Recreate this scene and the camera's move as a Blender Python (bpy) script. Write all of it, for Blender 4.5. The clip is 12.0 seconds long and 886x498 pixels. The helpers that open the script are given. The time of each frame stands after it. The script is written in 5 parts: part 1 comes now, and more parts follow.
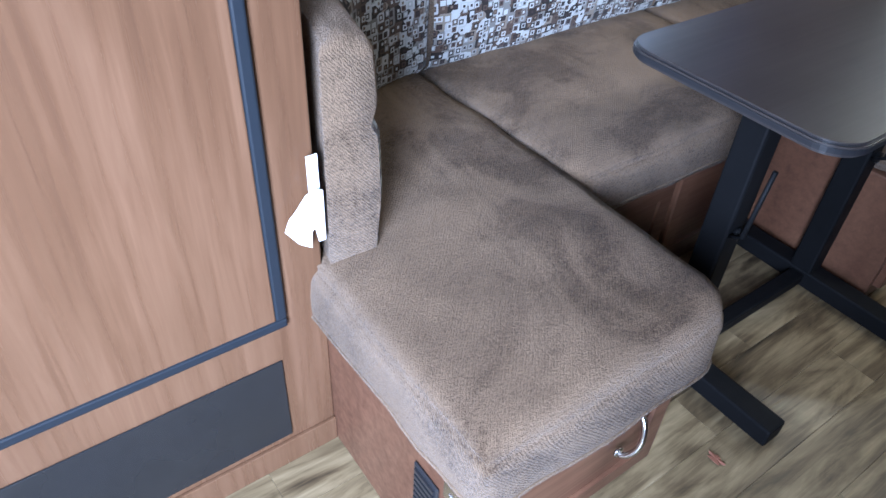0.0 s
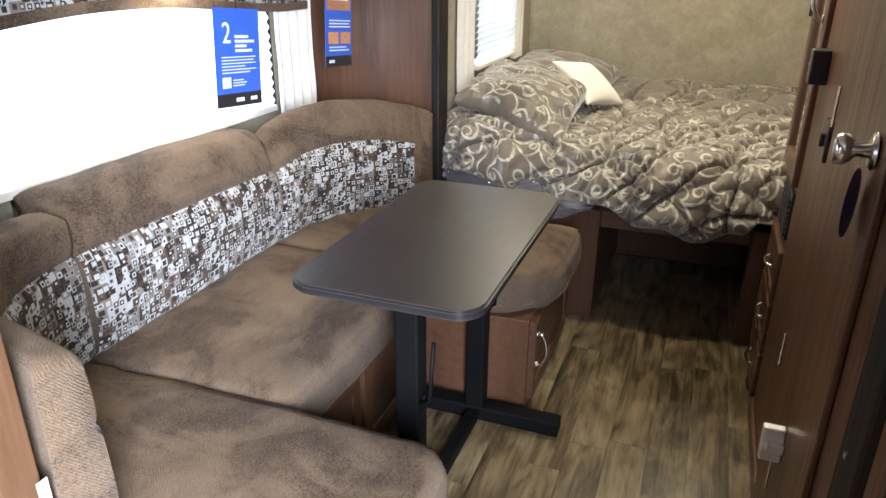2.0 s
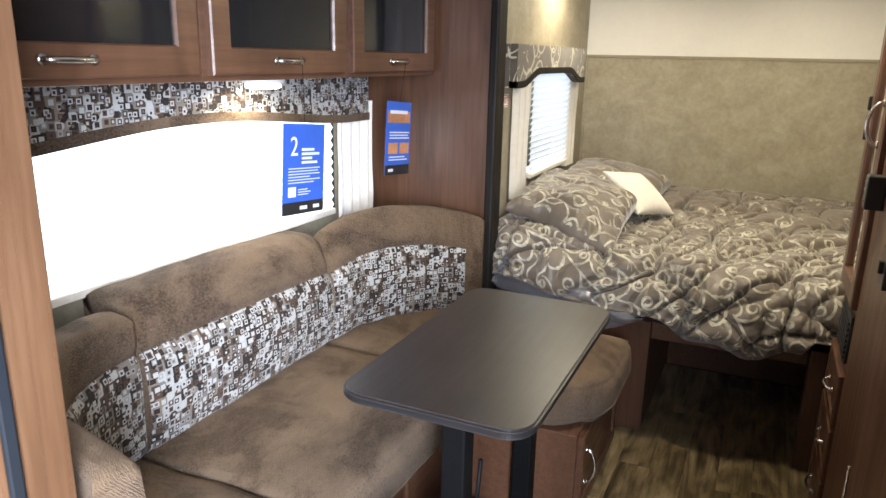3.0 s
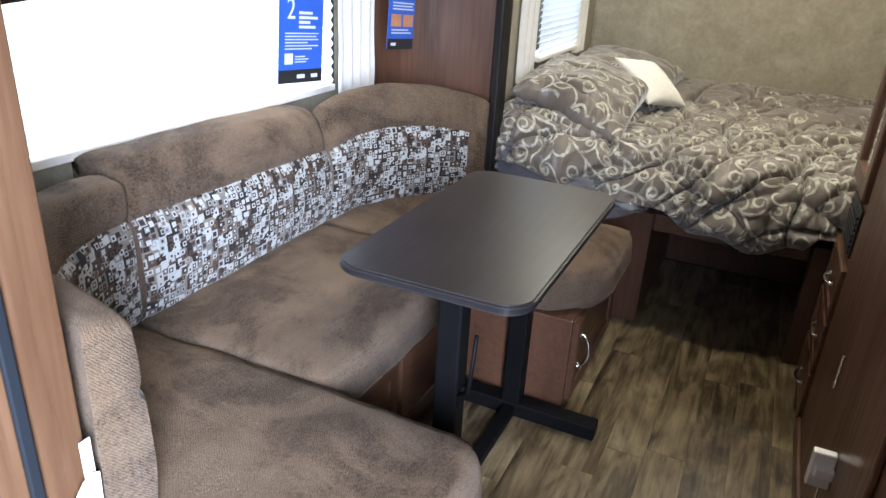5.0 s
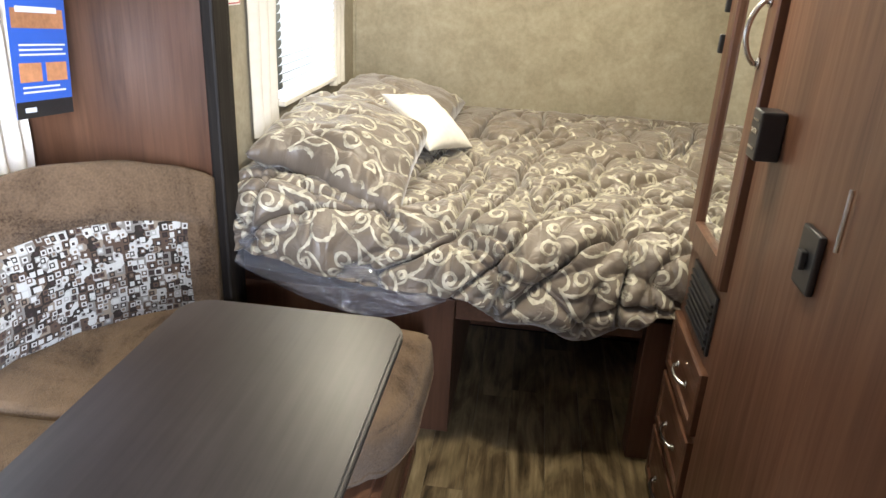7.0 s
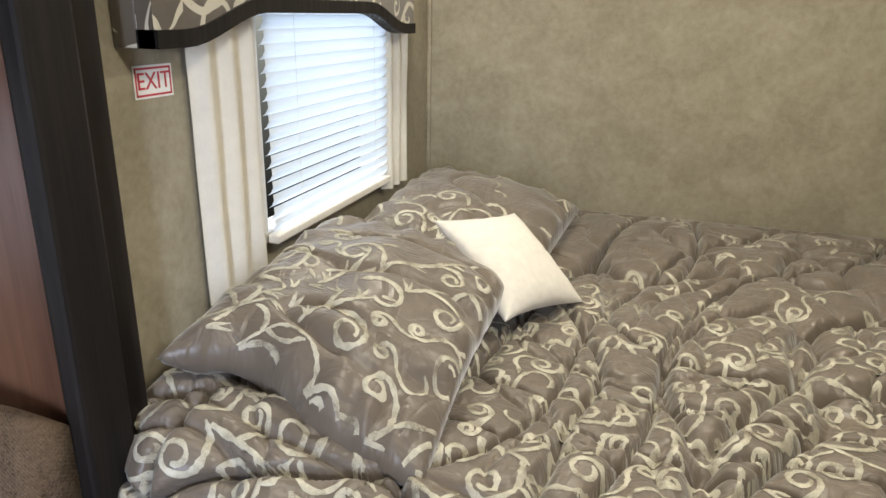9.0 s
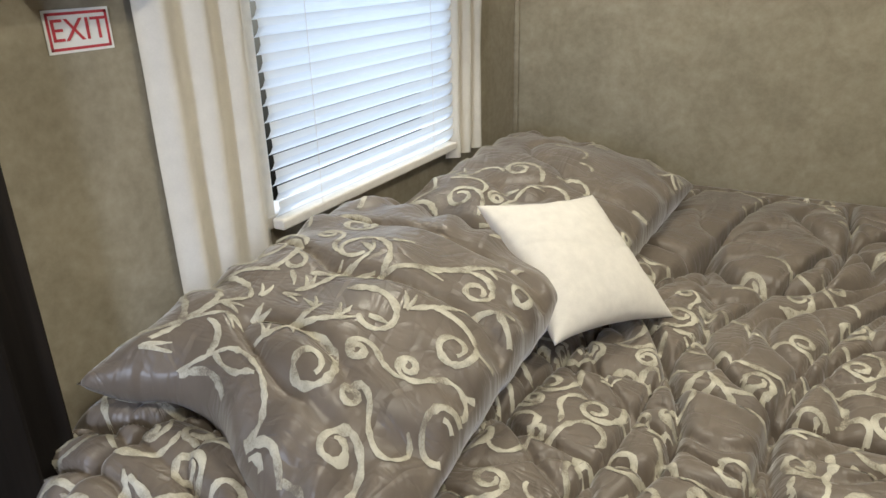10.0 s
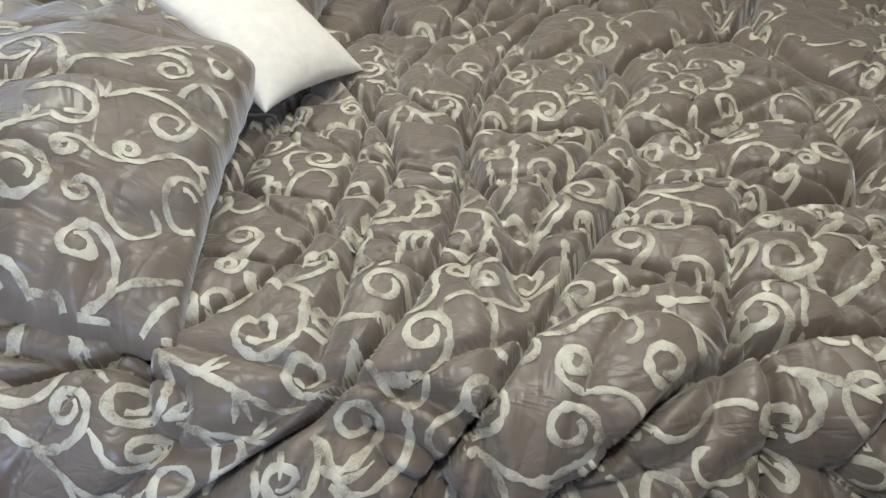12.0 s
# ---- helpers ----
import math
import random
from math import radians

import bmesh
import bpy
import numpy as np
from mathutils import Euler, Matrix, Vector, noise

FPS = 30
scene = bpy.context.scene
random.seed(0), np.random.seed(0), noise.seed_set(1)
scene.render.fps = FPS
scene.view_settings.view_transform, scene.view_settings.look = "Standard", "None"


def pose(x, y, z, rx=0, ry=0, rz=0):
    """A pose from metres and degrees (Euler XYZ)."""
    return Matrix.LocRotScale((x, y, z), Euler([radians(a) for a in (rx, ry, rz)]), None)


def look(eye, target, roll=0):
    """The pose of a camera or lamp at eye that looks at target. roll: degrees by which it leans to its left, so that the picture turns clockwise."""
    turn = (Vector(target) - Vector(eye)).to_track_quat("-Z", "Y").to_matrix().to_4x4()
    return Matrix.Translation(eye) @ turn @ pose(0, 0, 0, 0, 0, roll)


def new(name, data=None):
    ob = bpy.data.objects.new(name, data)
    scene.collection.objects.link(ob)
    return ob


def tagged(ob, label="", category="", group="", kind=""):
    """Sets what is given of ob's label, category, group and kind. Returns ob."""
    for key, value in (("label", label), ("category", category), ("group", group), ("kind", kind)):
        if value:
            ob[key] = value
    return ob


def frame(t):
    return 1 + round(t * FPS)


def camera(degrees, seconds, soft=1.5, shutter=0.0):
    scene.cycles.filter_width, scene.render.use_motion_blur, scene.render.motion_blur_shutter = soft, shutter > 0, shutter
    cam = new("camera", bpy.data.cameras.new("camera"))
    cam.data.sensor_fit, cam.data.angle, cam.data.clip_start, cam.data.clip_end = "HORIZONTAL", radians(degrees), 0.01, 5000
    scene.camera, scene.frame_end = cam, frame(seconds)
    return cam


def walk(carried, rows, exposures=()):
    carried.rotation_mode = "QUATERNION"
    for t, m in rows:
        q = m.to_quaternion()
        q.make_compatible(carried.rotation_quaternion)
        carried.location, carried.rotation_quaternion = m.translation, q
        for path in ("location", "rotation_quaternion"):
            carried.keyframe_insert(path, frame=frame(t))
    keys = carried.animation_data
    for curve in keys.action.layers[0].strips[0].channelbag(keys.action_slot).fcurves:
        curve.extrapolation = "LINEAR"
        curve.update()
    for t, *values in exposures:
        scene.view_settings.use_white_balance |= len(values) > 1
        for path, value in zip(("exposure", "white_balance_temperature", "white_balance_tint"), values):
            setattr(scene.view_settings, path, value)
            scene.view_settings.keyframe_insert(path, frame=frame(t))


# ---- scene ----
cam = camera(64.3, 12.0)
PATH = [
    (0, (0.926, 0.957, 1.284), (-0.275, 1.897, -0.009), 3.7),
    (0.5, (0.916, 0.892, 1.276), (0.106, 2.141, -0.059), 3.4),
    (1, (0.952, 0.835, 1.316), (0.345, 2.321, 0.123), 1.3),
    (1.5, (0.963, 0.797, 1.346), (0.394, 2.435, 0.349), -0.2),
    (2, (0.949, 0.774, 1.421), (0.303, 2.503, 0.651), 0.4),
    (2.5, (0.935, 0.759, 1.464), (0.207, 2.528, 0.88), 1.3),
    (2.7, (0.937, 0.758, 1.478), (0.151, 2.521, 0.955), 0.8),
    (4.3, (0.928, 0.765, 1.453), (0.108, 2.495, 0.874), 1.7),
    (4.5, (0.932, 0.773, 1.438), (0.128, 2.485, 0.788), 2.1),
    (5, (0.921, 0.789, 1.41), (0.173, 2.463, 0.611), 3.3),
    (5.5, (0.904, 0.877, 1.404), (0.282, 2.56, 0.52), 5.2),
    (6, (0.86, 1.071, 1.39), (0.396, 2.783, 0.466), 5.1),
    (6.5, (0.828, 1.331, 1.396), (0.542, 3.098, 0.503), 4.2),
    (7, (0.781, 1.581, 1.412), (0.57, 3.425, 0.665), 3.0),
    (7.5, (0.717, 1.836, 1.454), (0.541, 3.742, 0.875), 0.5),
    (7.7, (0.72, 1.941, 1.471), (0.545, 3.846, 0.889), 0.4),
    (9.3, (0.728, 2.785, 1.4), (0.076, 4.554, 0.731), 0.8),
    (9.5, (0.733, 2.861, 1.39), (0.047, 4.604, 0.689), 0.4),
    (10, (0.78, 3.053, 1.372), (-0.146, 4.657, 0.618), -1.5),
    (10.5, (0.781, 3.114, 1.323), (-0.221, 4.586, 0.413), -1.9),
    (11, (0.748, 3.052, 1.323), (-0.056, 4.548, 0.267), -1.6),
    (11.5, (0.747, 2.954, 1.316), (0.348, 4.565, 0.2), -1.5),
    (12, (0.757, 2.939, 1.299), (0.7, 4.543, 0.105), -2.5),
]
EXPOSURES = [(0, 0.2, 4850, 10), (0.5, 0.15, 5000, 10), (1.0, 0.1, 5300, 10), (2.0, 0.38, 6000, 10), (2.7, 0.35, 6200, 10), (4.3, 0.15, 5750, 10), (5.5, 0.35, 5450, 10), (6.5, 0.75, 5950, 10), (7.7, 0.85, 5800, 10), (9.3, 0.0, 5650, 10), (10.5, -0.15, 5500, 10), (11.5, -0.35, 5250, 10), (12, 0.1, 5050, 10)]
walk(cam, [(t, look(eye, target, roll)) for t, eye, target, roll in PATH], EXPOSURES)

# ---- world, sun, lamps ----
world = bpy.data.worlds.new("sky")
scene.world = world
world.use_nodes = True
sky = world.node_tree.nodes.new("ShaderNodeTexSky")
sky.sky_type, sky.sun_disc = "NISHITA", False
sky.sun_elevation, sky.sun_rotation = radians(48), radians(250)
world.node_tree.links.new(sky.outputs[0], world.node_tree.nodes["Background"].inputs[0])
world.node_tree.nodes["Background"].inputs[1].default_value = 0.12


def area_lamp(name, place, target, size_x, size_y, watts, color, spread=180):
    data = bpy.data.lights.new(name, "AREA")
    data.spread = radians(spread)
    data.shape, data.size, data.size_y, data.energy, data.color = "RECTANGLE", size_x, size_y, watts, color
    ob = new(name, data)
    ob.matrix_world = look(place, target)
    return ob


sun = new("sun", bpy.data.lights.new("sun", "SUN"))
sun.data.energy, sun.data.angle, sun.data.color = 2.5, radians(0.6), (1.0, 0.95, 0.88)
sun.matrix_world = look((-6, -2, 8), (0, 0, 0))
DAY = (0.82, 0.91, 1.0)
WARM = (1.0, 0.86, 0.60)
area_lamp("skylight_doorway", (1.60, -0.06, 1.25), (0.32, 1.45, 0.50), 0.70, 1.4, 82, (0.86, 0.90, 1.0), 95)
area_lamp("skylight_dinette_window", (-0.78, 2.35, 1.2), (0.5, 2.35, 1.0), 1.7, 0.6, 17, DAY)
area_lamp("skylight_bed_window", (-0.30, 4.31, 1.25), (0.6, 4.31, 1.0), 0.7, 0.6, 2.6, DAY)

# ---- materials ----


class Nodes:
    """A material's node tree with short calls."""

    def __init__(self, name):
        self.mat = bpy.data.materials.new(name)
        self.mat.use_nodes = True
        self.tree = self.mat.node_tree
        self.bsdf = self.tree.nodes["Principled BSDF"]
        self.out = self.tree.nodes["Material Output"]

    def add(self, kind, **props):
        node = self.tree.nodes.new(kind)
        for key, value in props.items():
            setattr(node, key, value)
        return node

    def link(self, a, b):
        self.tree.links.new(a, b)

    def put(self, socket, value):
        if isinstance(value, bpy.types.NodeSocket):
            self.link(value, socket)
        else:
            socket.default_value = value

    def coords(self, which="Object", scale=(1, 1, 1), turn=(0, 0, 0)):
        tc, mp = self.add("ShaderNodeTexCoord"), self.add("ShaderNodeMapping")
        self.link(tc.outputs[which], mp.inputs[0])
        mp.inputs["Scale"].default_value = scale
        mp.inputs["Rotation"].default_value = turn
        return mp.outputs[0]

    def noise(self, vec, scale, detail=4.0, rough=0.55, distort=0.0):
        n = self.add("ShaderNodeTexNoise")
        self.link(vec, n.inputs["Vector"])
        n.inputs["Scale"].default_value, n.inputs["Detail"].default_value = scale, detail
        n.inputs["Roughness"].default_value, n.inputs["Distortion"].default_value = rough, distort
        return n.outputs["Fac"]

    def ramp(self, fac, stops, interp="LINEAR"):
        r = self.add("ShaderNodeValToRGB")
        r.color_ramp.interpolation = interp
        while len(r.color_ramp.elements) < len(stops):
            r.color_ramp.elements.new(0.5)
        for e, (p, c) in zip(r.color_ramp.elements, stops):
            e.position = p
            e.color = (*c, 1) if len(c) == 3 else c
        self.link(fac, r.inputs[0])
        return r.outputs[0]

    def math(self, op, a, b=0.0, c=0.0, clamp=False):
        m = self.add("ShaderNodeMath", operation=op, use_clamp=clamp)
        for s, v in zip(m.inputs, (a, b, c)):
            self.put(s, v)
        return m.outputs[0]

    def vmath(self, op, a, b=(0, 0, 0)):
        m = self.add("ShaderNodeVectorMath", operation=op)
        self.put(m.inputs[0], a)
        self.put(m.inputs[1], b)
        return m

    def mix(self, fac, a, b, blend="MIX"):
        m = self.add("ShaderNodeMix", data_type="RGBA", blend_type=blend)
        self.put(m.inputs["Factor"], fac)
        for s, v in ((m.inputs[6], a), (m.inputs[7], b)):
            self.put(s, (*v, 1) if isinstance(v, tuple) and len(v) == 3 else v)
        return m.outputs[2]

    def bump(self, height, strength=0.3, dist=0.002, normal=None):
        b = self.add("ShaderNodeBump")
        b.inputs["Strength"].default_value, b.inputs["Distance"].default_value = strength, dist
        self.link(height, b.inputs["Height"])
        if normal is not None:
            self.link(normal, b.inputs["Normal"])
        self.link(b.outputs[0], self.bsdf.inputs["Normal"])
        return b.outputs[0]

    def done(self, color=None, rough=0.5, metal=0.0, spec=None, sheen=None, coat=None, trans=None):
        if color is not None:
            self.put(self.bsdf.inputs["Base Color"], (*color, 1) if isinstance(color, tuple) and len(color) == 3 else color)
        self.put(self.bsdf.inputs["Roughness"], rough)
        self.bsdf.inputs["Metallic"].default_value = metal
        if spec is not None:
            self.bsdf.inputs["Specular IOR Level"].default_value = spec
        if sheen is not None:
            self.bsdf.inputs["Sheen Weight"].default_value = sheen
            self.bsdf.inputs["Sheen Roughness"].default_value = 0.4
        if coat is not None:
            self.bsdf.inputs["Coat Weight"].default_value = coat
        if trans is not None:
            self.bsdf.inputs["Transmission Weight"].default_value = trans
        return self.mat


def wood_mat(name, dark, mid, light, grain=(26, 26, 1.3), rough=0.38, spec=0.4):
    n = Nodes(name)
    rnd = n.add("ShaderNodeObjectInfo").outputs["Random"]
    v = n.coords("Object", grain)
    shift = n.vmath("MULTIPLY", rnd, (37.0, 11.0, 23.0)).outputs[0]
    v = n.vmath("ADD", v, shift).outputs[0]
    fine = n.noise(v, 2.2, 6, 0.65, 0.4)
    broad = n.noise(n.coords("Object", (3.2, 3.2, 0.5)), 1.6, 3, 0.5, 1.2)
    f = n.math("MULTIPLY_ADD", broad, 0.55, n.math("MULTIPLY", fine, 0.5))
    col = n.ramp(f, [(0.30, dark), (0.52, mid), (0.78, light)])
    n.bump(fine, 0.12, 0.0006)
    return n.done(col, n.ramp(fine, [(0.3, (rough + 0.1,) * 3), (0.7, (rough - 0.06,) * 3)]), spec=spec)


def plain_mat(name, color, rough=0.5, metal=0.0, scale=60.0, vary=0.12, bump=0.05, **more):
    n = Nodes(name)
    v = n.coords("Object")
    f = n.noise(v, scale, 5, 0.6)
    g = n.noise(v, scale / 9, 3, 0.5)
    m = n.math("MULTIPLY_ADD", g, 0.6, n.math("MULTIPLY", f, 0.4))
    lo, hi = tuple(c * (1 - vary) for c in color), tuple(min(1, c * (1 + vary)) for c in color)
    n.bump(f, bump, 0.0008)
    return n.done(n.ramp(m, [(0.3, lo), (0.7, hi)]), n.ramp(g, [(0.3, (min(1, rough + 0.06),) * 3), (0.7, (max(0.02, rough - 0.06),) * 3)]), metal, **more)


CHERRY = wood_mat("cherry_wood", (0.042, 0.0185, 0.0105), (0.092, 0.043, 0.024), (0.155, 0.078, 0.044), rough=0.34)
CHERRY_H = wood_mat("cherry_wood_level", (0.042, 0.0185, 0.0105), (0.092, 0.043, 0.024), (0.155, 0.078, 0.044), (26, 1.3, 26), rough=0.34)
# Lighter copy of the cherry: the doorway's daylight is put into its colour.
CHERRY_LIT = wood_mat("cherry_wood_lit", (0.070, 0.034, 0.017), (0.112, 0.058, 0.030), (0.172, 0.096, 0.054), rough=0.22)
BLACK = plain_mat("black_steel", (0.006, 0.006, 0.0065), 0.55, 0.0, 90, 0.2, spec=0.08)
BLACK_PLASTIC = plain_mat("black_plastic", (0.016, 0.016, 0.018), 0.35, 0.0, 90, 0.2)
GASKET = wood_mat("dark_trim", (0.006, 0.005, 0.0045), (0.013, 0.011, 0.010), (0.030, 0.024, 0.019), rough=0.5, spec=0.15)
CHROME = plain_mat("brushed_nickel", (0.62, 0.60, 0.57), 0.24, 1.0, 120, 0.06)
CREAM = plain_mat("cream_fabric", (0.74, 0.70, 0.63), 0.85, 0.0, 500, 0.08, 0.35, sheen=0.3)
WHITE_WALL = plain_mat("white_panel", (0.74, 0.72, 0.68), 0.6, 0.0, 40, 0.04)
CEILING_MAT = plain_mat("ceiling_panel", (0.76, 0.74, 0.70), 0.65, 0.0, 40, 0.04)
WHITE_PAPER = plain_mat("white_paper", (0.82, 0.82, 0.80), 0.8, 0.0, 90, 0.03)
BLUE_PAPER = plain_mat("blue_paper", (0.035, 0.11, 0.52), 0.35, 0.0, 50, 0.08)
PRINT_WHITE = plain_mat("printed_white", (0.66, 0.72, 0.86), 0.4, 0.0, 80, 0.04)
PRINT_ORANGE = plain_mat("printed_picture", (0.42, 0.20, 0.10), 0.4, 0.0, 60, 0.5)
RED_PRINT = plain_mat("red_print", (0.50, 0.045, 0.06), 0.55, 0.0, 80, 0.1)
CARDBOARD = plain_mat("dark_panel", (0.016, 0.016, 0.017), 0.26, 0.0, 30, 0.2)
LINER = plain_mat("curtain_liner", (0.70, 0.66, 0.58), 0.85, 0.0, 300, 0.06, 0.3)


def velour(name, color):
    """Short-napped upholstery: patches brushed either way, a fine wale, and a ribbed weave on the upright sides."""
    n = Nodes(name)
    v = n.coords("Object")
    patch = n.ramp(n.noise(v, 3.1, 7, 0.62, 0.9), [(0.42, (0, 0, 0)), (0.485, (0.45, 0.45, 0.45)), (0.60, (1, 1, 1))])
    brush = n.noise(n.coords("Object", (1, 0.45, 1), (0, 0, 0.6)), 17, 6, 0.70, 1.0)
    fine = n.noise(n.coords("Object", (420, 260, 420), (0, 0, 0.5)), 1.0, 3, 0.8)
    tuft = n.noise(n.coords("Object", (1, 0.6, 1), (0, 0, 0.5)), 210, 3, 0.65)
    wale = n.add("ShaderNodeTexWave", wave_type="BANDS", bands_direction="DIAGONAL")
    n.link(v, wale.inputs["Vector"])
    for key, value in (("Scale", 95.0), ("Distortion", 7.0), ("Detail", 4.0), ("Detail Scale", 3.0)):
        wale.inputs[key].default_value = value
    geo, xyz = n.add("ShaderNodeNewGeometry"), n.add("ShaderNodeSeparateXYZ")
    n.link(geo.outputs["True Normal"], xyz.inputs[0])
    upright = n.math("SUBTRACT", 1.0, n.math("ABSOLUTE", xyz.outputs[2]), clamp=True)
    rib = n.math("MULTIPLY", n.math("SUBTRACT", wale.outputs["Fac"], 0.5), n.math("MULTIPLY_ADD", upright, 0.16, 0.04))
    f = n.math("MULTIPLY_ADD", n.math("MULTIPLY_ADD", patch, 0.85, 0.075), 0.36, n.math("MULTIPLY_ADD", brush, 0.36, n.math("MULTIPLY", fine, 0.46)))
    f = n.math("ADD", f, rib)
    f = n.math("MULTIPLY_ADD", n.math("SUBTRACT", tuft, 0.5), n.math("MULTIPLY_ADD", upright, 0.50, 0.45), f)
    relief = n.math("MULTIPLY_ADD", n.math("ADD", fine, tuft), 1.6, n.math("MULTIPLY_ADD", wale.outputs["Fac"], n.math("MULTIPLY_ADD", upright, 0.9, 0.25), brush))
    n.bump(relief, 0.8, 0.0026)
    lo, mid, hi = (color[0] * 0.40, color[1] * 0.36, color[2] * 0.33), color, tuple(c * 1.5 for c in color)
    return n.done(n.ramp(f, [(0.36, lo), (0.56, mid), (0.86, hi)]), 0.92, sheen=0.09, spec=0.10)


VELOUR = velour("brown_velour", (0.126, 0.085, 0.052))


def mosaic(name, scale=50.0):
    """Printed upholstery of small nested squares in black, brown, grey and white."""
    n = Nodes(name)
    uv = n.coords("UV", (scale, scale, scale))
    vo = n.add("ShaderNodeTexVoronoi", distance="CHEBYCHEV", voronoi_dimensions="2D")
    n.link(uv, vo.inputs["Vector"])
    vo.inputs["Scale"].default_value, vo.inputs["Randomness"].default_value = 1.0, 0.72
    d, cell = vo.outputs["Distance"], vo.outputs["Color"]
    sep = n.add("ShaderNodeSeparateColor")
    n.link(cell, sep.inputs[0])
    tones = [(0.0, (0.018, 0.014, 0.012)), (0.22, (0.062, 0.041, 0.030)), (0.42, (0.33, 0.33, 0.32)), (0.56, (0.15, 0.14, 0.13)), (0.74, (0.37, 0.37, 0.36)), (0.88, (0.18, 0.15, 0.12))]
    outer = n.ramp(sep.outputs[0], tones, "CONSTANT")
    inner = n.ramp(sep.outputs[1], [(0.0, (0.39, 0.39, 0.38)), (0.35, (0.02, 0.015, 0.013)), (0.6, (0.070, 0.046, 0.033)), (0.8, (0.25, 0.25, 0.24))], "CONSTANT")
    core = n.ramp(sep.outputs[2], [(0.0, (0.03, 0.02, 0.02)), (0.5, (0.38, 0.38, 0.37)), (0.8, (0.13, 0.095, 0.070))], "CONSTANT")
    col = n.mix(n.math("LESS_THAN", d, 0.33), outer, inner)
    col = n.mix(n.math("LESS_THAN", d, 0.17), col, core)
    fine = n.noise(n.coords("UV", (700, 700, 700)), 1.0, 2)
    n.bump(fine, 0.3, 0.001)
    return n.done(col, 0.88, sheen=0.15, spec=0.2)


MOSAIC = mosaic("square_print_fabric")


def scroll(name, scale=9.0, ground=(0.158, 0.130, 0.104), thread=(0.52, 0.48, 0.38)):
    """Satin with an embroidered vine of scrolls: a curl in each cell, and stems that join them."""
    n = Nodes(name)
    uv = n.coords("UV", (scale, scale, scale))
    warp = n.add("ShaderNodeTexNoise", noise_dimensions="2D")
    n.link(uv, warp.inputs["Vector"])
    warp.inputs["Scale"].default_value = 1.1
    off = n.vmath("SUBTRACT", warp.outputs["Color"], (0.5, 0.5, 0.5)).outputs[0]
    off = n.vmath("MULTIPLY", off, (0.30, 0.30, 0.0)).outputs[0]
    uvw = n.vmath("ADD", uv, off).outputs[0]

    def curls(shift, size, grow, turns, width):
        p = n.vmath("ADD", n.vmath("MULTIPLY", uvw, (grow, grow, grow)).outputs[0], shift).outputs[0]
        vo = n.add("ShaderNodeTexVoronoi", voronoi_dimensions="2D")
        n.link(p, vo.inputs["Vector"])
        vo.inputs["Scale"].default_value, vo.inputs["Randomness"].default_value = 1.0, 0.55
        loc = n.vmath("SUBTRACT", p, vo.outputs["Position"]).outputs[0]
        xyz = n.add("ShaderNodeSeparateXYZ")
        n.link(loc, xyz.inputs[0])
        rgb = n.add("ShaderNodeSeparateColor")
        n.link(vo.outputs["Color"], rgb.inputs[0])
        hand = n.math("MULTIPLY_ADD", n.math("GREATER_THAN", rgb.outputs[1], 0.5), 2.0, -1.0)
        r = n.vmath("LENGTH", loc).outputs["Value"]
        ang = n.math("ARCTAN2", n.math("MULTIPLY", xyz.outputs[1], hand), xyz.outputs[0])
        ph = n.math("ADD", n.math("DIVIDE", ang, 6.28318), rgb.outputs[0])
        s = n.math("FRACT", n.math("ADD", n.math("MULTIPLY", r, turns), ph))
        line = n.math("LESS_THAN", n.math("ABSOLUTE", n.math("SUBTRACT", s, 0.5)), width)
        lim = n.math("MULTIPLY_ADD", rgb.outputs[2], size * 0.35, size * 0.72)
        return n.math("MULTIPLY", line, n.math("LESS_THAN", r, lim))

    big = curls((0.0, 0.0, 0.0), 0.43, 1.0, 3.7, 0.115)
    mid_ = curls((5.3, 2.2, 0.0), 0.40, 1.55, 3.6, 0.145)
    small = curls((3.7, 1.9, 0.0), 0.34, 2.3, 3.2, 0.17)
    sweep = curls((7.1, 4.4, 0.0), 0.62, 0.62, 1.45, 0.036)
    arc = curls((1.3, 8.4, 0.0), 0.58, 0.85, 1.7, 0.050)
    gate = n.noise(uv, 0.9, 2)
    mid_ = n.math("MULTIPLY", mid_, n.math("GREATER_THAN", gate, 0.54))
    small = n.math("MULTIPLY", small, n.math("LESS_THAN", gate, 0.44))
    mask = n.math("MAXIMUM", n.math("MAXIMUM", big, mid_), n.math("MAXIMUM", n.math("MAXIMUM", small, arc), sweep))
    rag = n.noise(uv, 9.0, 2)
    mask = n.math("MULTIPLY", mask, n.math("GREATER_THAN", rag, 0.30))
    tone = n.noise(uv, 2.5, 3)
    weave = n.noise(n.coords("UV", (900, 260, 900)), 1.0, 2)
    gcol = n.ramp(tone, [(0.3, tuple(c * 0.82 for c in ground)), (0.7, tuple(c * 1.15 for c in ground))])
    col = n.mix(mask, gcol, thread)
    h = n.math("MULTIPLY_ADD", mask, 1.0, n.math("MULTIPLY", weave, 0.25))
    n.bump(h, 0.35, 0.0015)
    rough = n.math("MULTIPLY_ADD", mask, 0.14, 0.40)
    return n.done(col, rough, spec=0.45, sheen=0.25)


SCROLL = scroll("scroll_satin", 5.2, (0.110, 0.090, 0.070))


